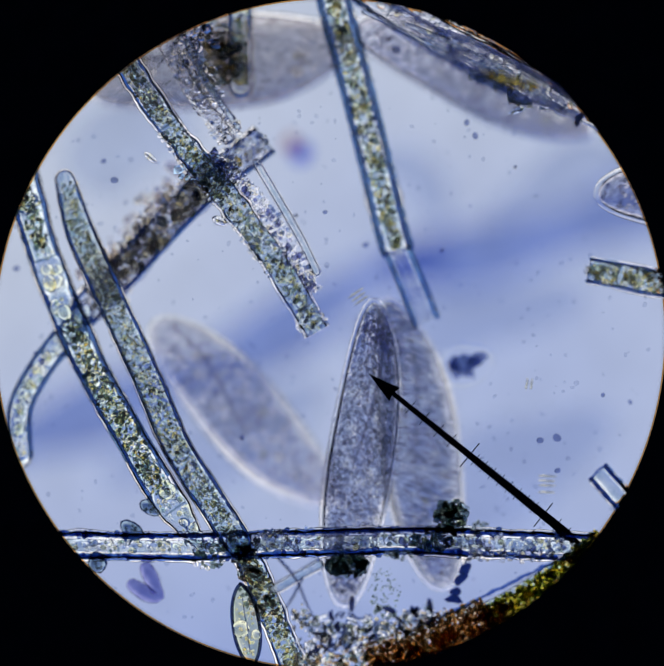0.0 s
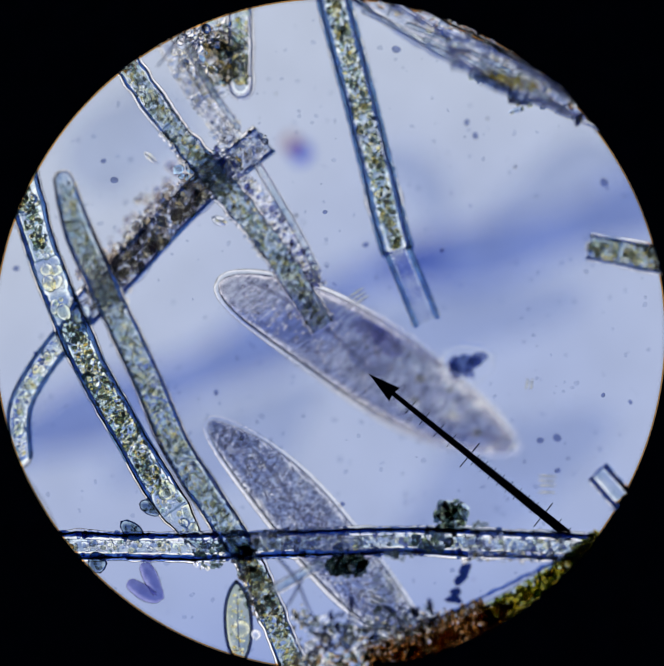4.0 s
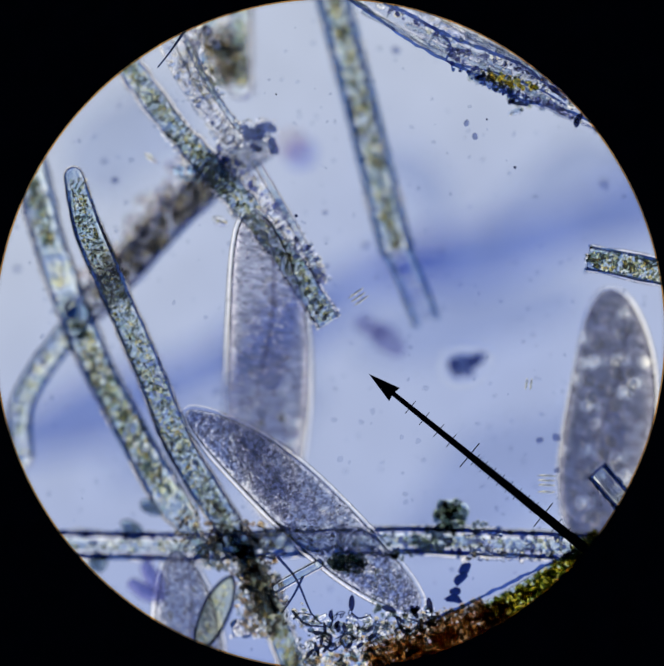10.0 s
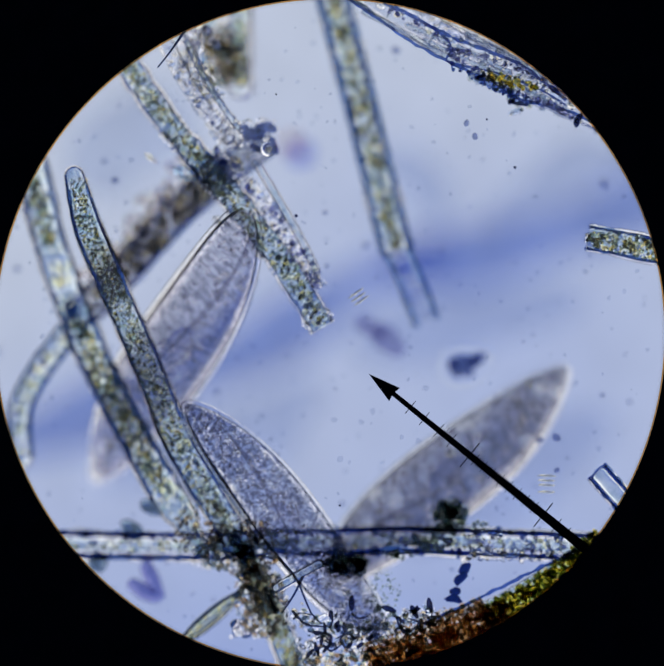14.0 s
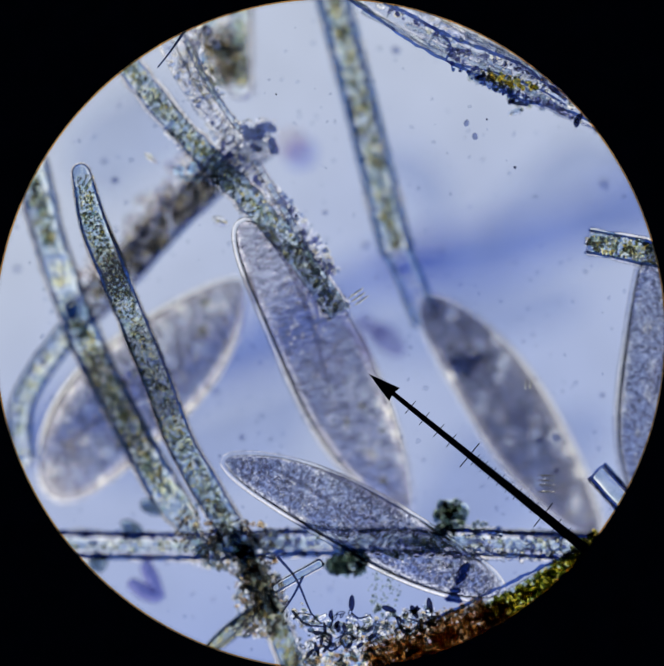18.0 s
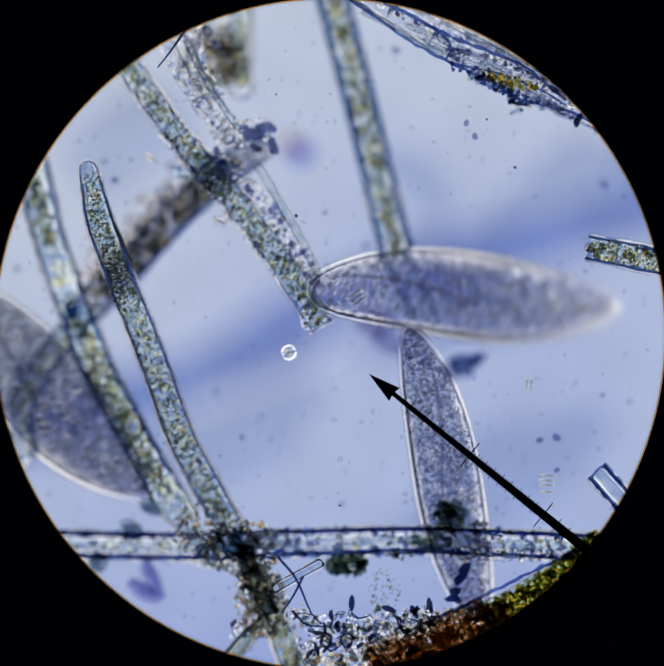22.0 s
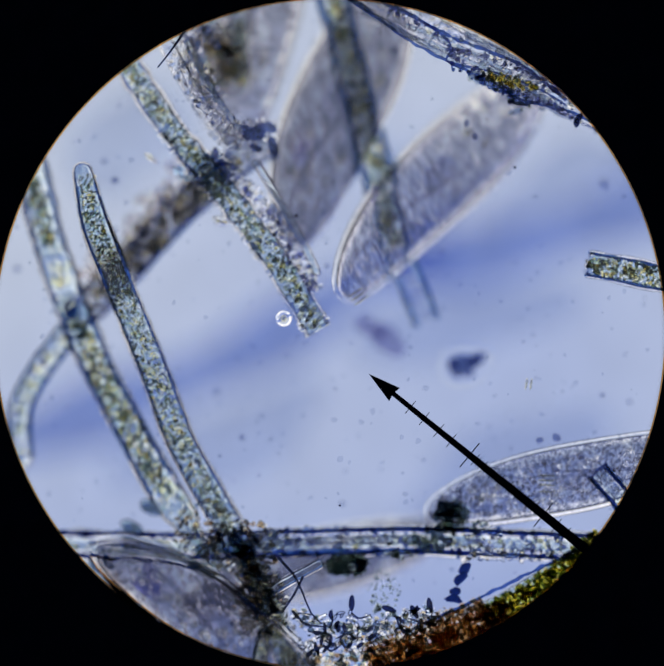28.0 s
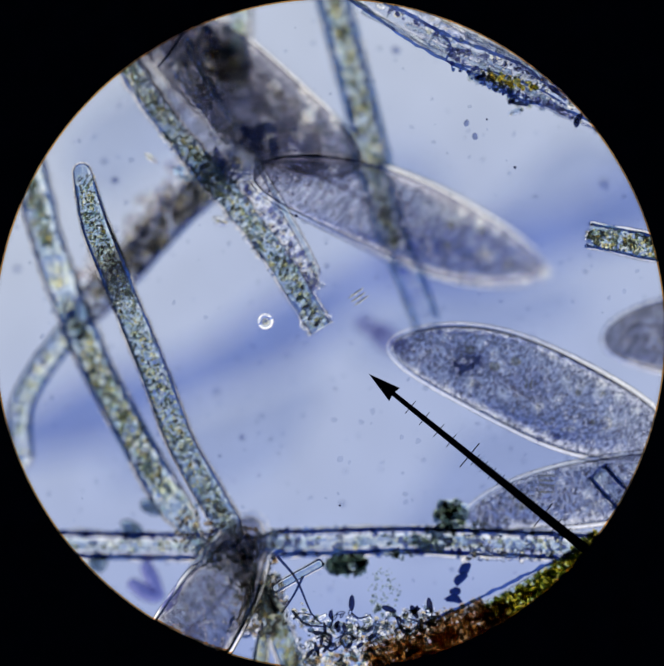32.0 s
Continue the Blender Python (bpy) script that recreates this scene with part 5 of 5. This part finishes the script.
    walk(C2, swim(C2, -.05, [
        (0, 915, 705, 1065, 1450), (.2, 1105, 730, 1150, 1400), (.3, 1213, 640, 1165, 1320), (.4, 1267, 620, 1160, 1350), (.5, 1310, 645, 1165, 1320), (.6, 1330, 665, 1213, 1330), (.8, 1420, 645, 1240, 1240),
        (1, 1405, 790, 950, 1360), (1.2, 1347, 905, 835, 1396), (1.4, 1310, 935, 740, 1423), (1.6, 1190, 935, 640, 1444), (1.8, 970, 910, 600, 1500), (2, 850, 860, 690, 1440), (2.2, 862, 930, 600, 1498),
        (2.4, 860, 1000, 500, 1500), (2.6, 830, 1150, 450, 1560), (2.8, 760, 1250, 380, 1640), (3, 640, 1340, 300, 1720), (3.5, 400, 1450, 50, 1900), (4.5, -200, 900, 200, 1450), (5.5, 20, 910, 420, 1420),
        (5.8, -120, 760, 230, 1290), (6.2, -500, 500, -150, 1050), (7.8, -450, 450, -80, 1000), (8.5, -90, 600, 290, 1120), (9, 0, 670, 375, 1235), (9.5, 230, 900, 520, 1500), (9.8, 380, 1150, 520, 1750),
        (10, 420, 1290, 450, 1950), (10.5, 330, 1320, 300, 2000), (11, 300, 1700, 280, 2350)]))
    walk(C3, swim(C3, -.085, [
        (0, 360, 765, 800, 1190), (.1, 350, 760, 810, 1110), (.2, 350, 880, 900, 790), (.3, 520, 780, 1080, 610), (.4, 780, 600, 1330, 410), (.6, 1020, 420, 1550, 290), (.8, 1010, 340, 1520, 220), (1, 960, 330, 1500, 180),
        (1.2, 930, 310, 1500, 110), (1.4, 900, 290, 1440, 140), (1.6, 900, 180, 1430, 260), (1.8, 860, 40, 1300, 445), (2, 890, -10, 1340, 435), (2.2, 850, -60, 1240, 447), (2.4, 900, -60, 1213, 447), (2.6, 890, -150, 1230, 388),
        (2.8, 870, -240, 1140, 307), (3, 880, -320, 1135, 260), (3.5, 880, -700, 1000, -100), (3.9, 860, -900, 960, -300)]))
    walk(C4, swim(C4, -.06, [
        (0, -600, 500, -500, 1200), (.5, -600, 500, -500, 1200), (1, -900, 500, -900, 1200), (2.5, -900, 300, -900, 1000), (3.3, -900, -1500, -900, -800), (4.4, 2300, -1500, 2150, -800), (5, 2000, -300, 1900, 400), (5.5, 1560, 500, 1520, 1190), (6, 1445, 520, 1425, 1250), (6.5, 1440, 520, 1560, 1200), (7, 1800, 600, 1900, 1290),
        (8, 1750, 800, 2200, 1300), (8.5, 1440, 890, 1900, 1400), (9, 1650, 820, 1900, 1450), (9.5, 1520, 680, 1500, 1380), (9.8, 1475, 680, 1440, 1380), (10, 1445, 680, 1410, 1380), (10.2, 1500, 700, 1300, 1350), (10.4, 1500, 800, 1190, 1430),
        (10.6, 1430, 740, 1100, 1400), (10.7, 1300, 800, 1060, 1460), (10.8, 1300, 820, 1080, 1460), (10.9, 1310, 770, 1170, 1410), (11, 1210, 690, 1370, 1260), (11.1, 1080, 830, 1500, 1200), (11.2, 1010, 870, 1680, 950),
        (11.3, 1186, 860, 1880, 860), (11.5, 1800, 800, 2500, 780), (20, 1800, -1000, 2400, -1400), (27, -200, -700, -800, -1100), (30.9, 60, -20, -480, -460), (31.2, 330, 120, -210, -310), (31.4, 470, 215, -70, -220), (31.6, 620, 300, 80, -130), (31.8, 750, 360, 190, -50), (32, 848, 405, 275, 10)]))
    walk(C6, swim(C6, -.065, [
        (0, 840, 60, 1390, 300), (.2, 860, 75, 1370, 430), (.4, 905, 95, 1294, 600), (.5, 900, 90, 1230, 640), (.6, 889, 100, 1159, 749), (.8, 889, 129, 1078, 803), (1, 955, 140, 990, 835), (1.2, 943, 115, 997, 803), (1.4, 925, 120, 940, 800),
        (1.6, 895, 150, 820, 825), (1.8, 889, 150, 835, 825), (2, 950, 105, 985, 775), (2.2, 965, 190, 1051, 850), (2.4, 960, 250, 1090, 920), (2.6, 965, 300, 1110, 950), (2.8, 950, 230, 1060, 850), (3, 940, 165, 1005, 775),
        (3.2, 960, 80, 1010, 650), (3.5, 985, -170, 1050, 507), (4, 1000, -700, 1050, -30), (9.9, 1400, -700, 1800, -150), (10.5, 1040, -160, 1600, 230), (11, 750, -50, 1370, 275), (11.2, 754, 60, 1374, 447), (11.3, 780, -30, 1294, 450),
        (11.4, 800, -170, 1159, 430), (11.5, 740, -280, 943, 372), (11.6, 728, -310, 835, 366), (11.8, 730, -300, 815, 388), (12, 740, -285, 805, 400), (12.2, 650, -370, 705, 310), (12.5, 700, -500, 728, 183), (13, 700, -1000, 728, -310)]))
    walk(C8, swim(C8, -.08, [
        (0, 1700, 150, 2350, -150), (10.2, 1700, 150, 2350, -150), (10.4, 1294, 330, 1990, 100), (10.6, 1213, 500, 1850, 180), (10.7, 1105, 722, 1700, 300), (10.8, 1060, 850, 1600, 360), (10.9, 1030, 960, 1640, 560), (11, 960, 985, 1600, 600),
        (11.1, 880, 920, 1580, 640), (11.2, 700, 780, 1430, 590), (11.3, 620, 775, 1401, 636), (11.4, 620, 690, 1400, 663), (11.5, 640, 580, 1374, 668), (11.6, 580, 528, 1320, 609), (11.7, 540, 604, 1300, 496), (11.8, 540, 604, 1310, 442), (11.9, 570, 640, 1294, 388),
        (12, 540, 720, 1150, 330), (12.2, 545, 1190, 970, 550), (12.3, 556, 1223, 1024, 530), (12.5, 590, 965, 1165, 525), (12.7, 458, 1051, 997, 505), (13, 690, 1190, 955, 455), (13.2, 800, 1280, 1055, 525), (13.5, 800, 1395, 1170, 630), (13.7, 790, 1375, 1280, 755),
        (14, 770, 1370, 1405, 810), (14.2, 728, 1300, 1509, 1000), (14.4, 700, 1261, 1509, 1073), (14.5, 660, 1215, 1509, 1085), (15.5, 560, 1200, 1250, 900), (16.5, 500, 1280, 1110, 845), (16.6, 560, 1350, 1140, 800), (16.8, 500, 1550, 1078, 1100), (17, 505, 1550, 1085, 1218),
        (17.3, 450, 1850, 1080, 1560), (18, 450, 2200, 1080, 1900), (24, 830, 1800, 960, 2500), (24.6, 850, 1420, 960, 2130), (25, 830, 1365, 940, 2080), (25.5, 820, 1360, 930, 2070), (26.3, 600, 1450, 400, 2100), (27.5, 230, 1300, 640, 1700), (27.8, 200, 1260, 690, 1560),
        (28, 230, 1290, 720, 1600), (28.2, 323, 1320, 700, 1800), (28.5, 380, 1330, 640, 1950), (29, 500, 1700, 620, 2400), (30.8, 560, 1600, 300, 2200), (31.5, 560, 1370, 160, 1900), (31.7, 590, 1270, 250, 1850), (32, 600, 1215, 300, 1800)], heights=((14.5, -.08), (16.5, .05), (32, .05))))
    walk(C9, swim(C9, -.065, [
        (0, -900, 900, -200, 1100), (19, -900, 900, -200, 1100), (19.7, -480, 850, 190, 1050), (20, -420, 850, 275, 1070), (20.5, -330, 700, 300, 1080), (21, -240, 650, 335, 1150), (21.5, -220, 660, 355, 1185), (22, -190, 660, 400, 1200), (22.5, -150, 830, 490, 1150),
        (22.7, -120, 880, 590, 1010), (22.8, -80, 940, 630, 940), (23, 0, 985, 685, 745), (23.2, 60, 1010, 725, 640), (23.3, 110, 940, 755, 620), (23.4, 280, 890, 870, 430), (23.5, 400, 700, 1000, 310), (23.6, 560, 620, 1040, 140), (23.8, 590, 470, 1040, -60),
        (24, 620, 480, 1030, -130), (24.5, 695, 555, 1000, -100), (25, 715, 570, 1010, -110), (25.5, 750, 523, 970, -180), (26.5, 740, 510, 920, -200), (27.5, 728, 515, 860, -210), (27.8, 680, 480, 950, -200), (28, 680, 580, 930, -100), (28.1, 593, 640, 1000, 60),
        (28.2, 600, 520, 1180, 180), (28.3, 560, 480, 1260, 330), (28.4, 520, 470, 1240, 388), (28.6, 640, 490, 1374, 560), (28.8, 880, 680, 1600, 740), (29, 840, 740, 1570, 930), (29.1, 815, 750, 1536, 970), (29.2, 890, 820, 1510, 1040), (29.4, 960, 840, 1550, 1075),
        (29.6, 960, 830, 1560, 1075), (29.8, 836, 880, 1545, 1073), (30, 815, 905, 1540, 1050), (30.2, 850, 860, 1545, 990), (30.5, 862, 900, 1590, 940), (30.7, 1159, 880, 1890, 900), (31, 1370, 920, 2090, 850), (31.4, 1482, 800, 2200, 850), (32, 1420, 790, 2150, 840)]))
    walk(C10, swim(C10, -.10, [
        (0, -1300, 800, -600, 820), (13.5, -1300, 800, -600, 820), (14.2, -560, 800, 140, 820), (14.5, -560, 650, 140, 710), (15.5, -500, 300, 100, 700), (16.5, -130, 420, 350, 950), (16.8, 40, 330, 540, 880), (17, 90, 430, 650, 830), (17.2, 180, 590, 862, 850),
        (17.3, 310, 640, 1010, 825), (17.4, 500, 590, 1200, 860), (17.5, 680, 580, 1390, 930), (17.6, 740, 560, 1401, 960), (17.7, 889, 610, 1401, 1197), (17.8, 916, 690, 1374, 1224), (18, 1000, 700, 1420, 1270), (18.2, 1055, 765, 1550, 1290), (18.5, 1186, 850, 1680, 1360),
        (18.7, 1260, 960, 1750, 1470), (19, 1300, 1020, 1720, 1590), (19.5, 1347, 1070, 1800, 1620), (20, 1385, 985, 1850, 1520), (20.5, 1600, 1000, 2100, 1500), (21.5, 1750, 1500, 2400, 1700)]))
    walk(C11, swim(C11, -.09, [
        (0, -700, 1010, -20, 1080), (16.5, -600, 1010, 60, 1080), (17, -250, 1000, 420, 1080), (17.2, -130, 1010, 520, 1130), (17.3, 40, 1030, 700, 1160), (17.5, 70, 1110, 740, 1090), (17.6, 54, 1140, 680, 1000), (17.7, 90, 1150, 650, 870), (17.8, 90, 1180, 593, 750), (18, 110, 1160, 570, 650),
        (18.2, 108, 1089, 512, 520), (18.5, 185, 770, 520, 180), (18.7, 262, 585, 592, 5), (19, 305, 520, 645, -60), (19.2, 360, 435, 680, -145), (19.5, 539, 300, 754, -350), (19.7, 620, 350, 754, -320), (20, 785, 470, 715, -210), (20.2, 940, 404, 830, -260), (20.5, 1000, 296, 930, -380),
        (21, 1010, -30, 980, -710), (21.8, 300, -600, 500, -1200), (22.4, -150, 700, 150, 100), (23, -60, 640, 300, 60), (23.4, 20, 570, 430, 30), (23.6, 108, 500, 560, 0), (23.8, 250, 450, 647, -90), (24, 330, 590, 750, 40), (24.5, 480, 480, 800, -120), (25, 560, 400, 820, -220), (25.5, 640, 320, 900, -300),
        (27.5, 560, 350, 700, -300), (28, 540, 335, 640, -330), (28.5, 520, 370, 260, -240), (29, 500, 400, -60, 30), (30, 520, 370, -40, 20), (31, 560, 330, 30, -90), (31.5, 620, 330, 90, -100), (32, 755, 405, 205, 0)]))
    walk(C12, swim(C12, -.038, [
        (0, 2100, 500, 2100, 1190), (17, 1900, 550, 1900, 1230), (17.4, 1560, 560, 1550, 1240), (17.6, 1545, 580, 1545, 1260), (18, 1555, 560, 1565, 1240), (18.3, 1800, 560, 1800, 1240), (19, 2100, 500, 2100, 1190), (28.8, 1900, 500, 2300, 1050), (29.3, 1401, 530, 1750, 1120), (29.5, 1370, 580, 1720, 1170), (30, 1330, 585, 1640, 1180),
        (30.2, 1340, 530, 1650, 1130), (30.5, 1320, 505, 1660, 1090), (30.7, 1390, 580, 1750, 1160), (31, 1250, 690, 1690, 1210), (31.2, 1213, 780, 1700, 1240), (31.4, 1132, 740, 1690, 1130), (31.7, 943, 785, 1590, 1040), (32, 922, 805, 1580, 1030)]))
    walk(C13, swim(C13, -.075, [
        (0, 2000, -100, 2600, -500), (29.2, 1800, 300, 2300, -200), (29.5, 1213, 680, 1700, 160), (29.6, 1132, 740, 1600, 220), (29.8, 1010, 730, 1520, 250), (30, 900, 770, 1450, 280), (30.1, 808, 803, 1450, 410), (30.2, 690, 935, 1374, 600), (30.3, 640, 990, 1300, 640), (30.4, 580, 990, 1230, 680),
        (30.5, 460, 1030, 1150, 800), (30.7, 0, 1010, 710, 930), (30.9, -290, 1020, 420, 1060), (31, -420, 1040, 285, 1085), (31.3, -1000, 1040, -300, 1085)]))
    walk(C14, swim(C14, -.15, [
        (0, 2200, 500, 2900, 600), (24.4, 1800, 500, 2500, 640), (24.7, 1024, 570, 1700, 700), (24.8, 860, 620, 1540, 655), (24.9, 620, 700, 1310, 600), (25, 360, 815, 1020, 680), (25.1, 230, 938, 916, 785), (25.2, 50, 970, 728, 1046), (25.3, -50, 900, 610, 1126), (25.4, -180, 930, 465, 1160),
        (25.5, -300, 930, 330, 1150), (26.5, -300, 1200, 400, 1300), (27.5, 170, 1390, 830, 1250), (27.6, 180, 1420, 850, 1280), (27.8, 230, 1400, 900, 1350), (28, 420, 1430, 1080, 1230), (28.1, 470, 1410, 1140, 1190), (28.2, 640, 1230, 1400, 1045), (28.3, 760, 1170, 1480, 960), (28.4, 840, 1065, 1530, 900),
        (28.5, 1060, 920, 1740, 820), (28.7, 1500, 840, 2200, 800), (29, 2000, 800, 2700, 800)]))
    walk(C15, swim(C15, -.075, [
        (0, 210, 200, 850, 90), (.2, 240, 195, 870, 110), (.4, 280, 190, 910, 110), (.6, 310, 170, 940, 130), (.8, 345, 160, 980, 150), (1, 375, 150, 1010, 165), (1.4, 390, 140, 1020, 190), (1.6, 404, 151, 1035, 232), (1.8, 480, 150, 1100, 270), (2, 640, 210, 1340, 470), (2.1, 860, 350, 1450, 650),
        (2.2, 1060, 490, 1590, 840), (2.4, 1060, 640, 1650, 880), (2.5, 1024, 640, 1630, 830), (2.6, 1024, 630, 1620, 820), (2.8, 1078, 550, 1690, 740), (3, 1215, 500, 1790, 790), (3.2, 1470, 800, 2000, 1150), (3.5, 1480, 930, 2000, 1300), (4.3, 2000, 1000, 2600, 1300)], roll=5))
    walk(CYST, drift(-.03, [
        (0, 640, -300), (10.5, 680, -60), (11, 700, 172), (11.4, 700, 190), (12, 662, 395), (13, 722, 437), (14, 632, 352), (14.5, 650, 380), (16.5, 715, 430), (17, 680, 425), (18, 640, 560), (19, 570, 720), (20, 545, 765), (20.5, 640, 835), (21, 728, 858), (22, 680, 830), (23, 655, 770), (24, 655, 768),
        (25, 650, 765), (27.5, 670, 750), (28, 668, 750), (29, 615, 710), (30, 632, 740), (31, 618, 740), (32, 625, 757)]))
    # the threads sway a little; stop and pointer move with the objective
    for ob in (STOP, POINTER):
        x, y, z = ob.location
        walk(ob, [(t, pose(x, y, z + f)) for t, f in FOCUS])
    walk(SLOW["tip"], sway(SLOW["tip"], [(0, 1.2), (3.5, 1.6), (5.5, .5), (6.2, .5), (7.2, .45), (8, .3), (10, -.1), (14, -.2), (17, -.9), (20, -1.9), (23, -2.4), (25, -2.0), (28, -1.5), (29, -.6), (32, -1.4)]))
    walk(SLOW["slant"], sway(SLOW["slant"], [(0, -.8), (3.5, 0), (5.5, 2.4), (6, 2.6), (7, .5), (8, .3), (9, .4), (10, 1.8), (11, .4), (17, .7), (18, 4.2), (19, 4.6), (20, .3), (25, .2), (29, -.6), (32, 0)]))
    walk(SLOW["outer"], sway(SLOW["outer"], [(0, 1.2), (3.5, 1.5), (5.5, 0), (23, -.4), (32, 0)]))
    walk(SLOW["stub"], [(t, Matrix.Translation(at(1384, v, -.022))) for t, v in [(0, 636), (1, 611), (2, 598), (3.5, 590), (5.5, 552), (6, 550), (7, 569), (8, 600), (9, 605), (10, 607), (11, 596), (12, 572), (13, 562), (14, 559), (17, 564), (18, 568), (20, 582), (24, 584), (25, 590), (28, 621), (29, 600), (30, 575), (31, 562), (32, 553)]])
    # detritus waits outside the camera's view, then moves in by an assumed path
    for key in ("knot", "knot_side", "knot_low", "knot_clear"):
        x, y, z = SLOW[key].location
        walk(SLOW[key], [(t, pose(x + a * K, y + b * K, z)) for t, a, b in [(0, -60, -560), (3.5, -60, -560), (4.3, -30, -300), (5.2, 0, -12), (5.5, 0, 0), (32, 0, 0)]])
    for i in range(6):
        ob = SLOW["flake%d" % i]
        home = ob.matrix_world.copy()
        walk(ob, [(t, Matrix.Translation((a * K, b * K, 0)) @ home) for t, a, b in [(0, -120, 520), (3.5, -120, 520), (4.4, -60, 260), (5.2, 0, 10), (5.5, 0, 0), (32, 0, 0)]])
    d = SLOW["diatom"]
    at0 = d.location.z
    walk(d, [(t, Matrix.Translation(at(u, v, at0)) @ pose(0, 0, 0, 0, 0, turn) @ pose(0, 0, 0, 48 if 5 < t < 6.5 else 0 if t < 12 else 30 if t < 14 else 62, 0, 0)) for t, u, v, turn in [
        (0, 580, 1470, 98), (3.5, 570, 1470, 95), (5.5, 520, 1440, 82), (6, 515, 1440, 84), (7, 514, 1448, 76), (8, 512, 1445, 72), (9, 500, 1440, 70), (11, 515, 1450, 62), (13, 522, 1450, 60), (14, 495, 1455, 40), (17, 515, 1475, 32), (18, 545, 1485, 40), (21, 570, 1515, 48), (25, 572, 1515, 48), (28, 615, 1560, 80), (32, 612, 1570, 85)]])


motions()
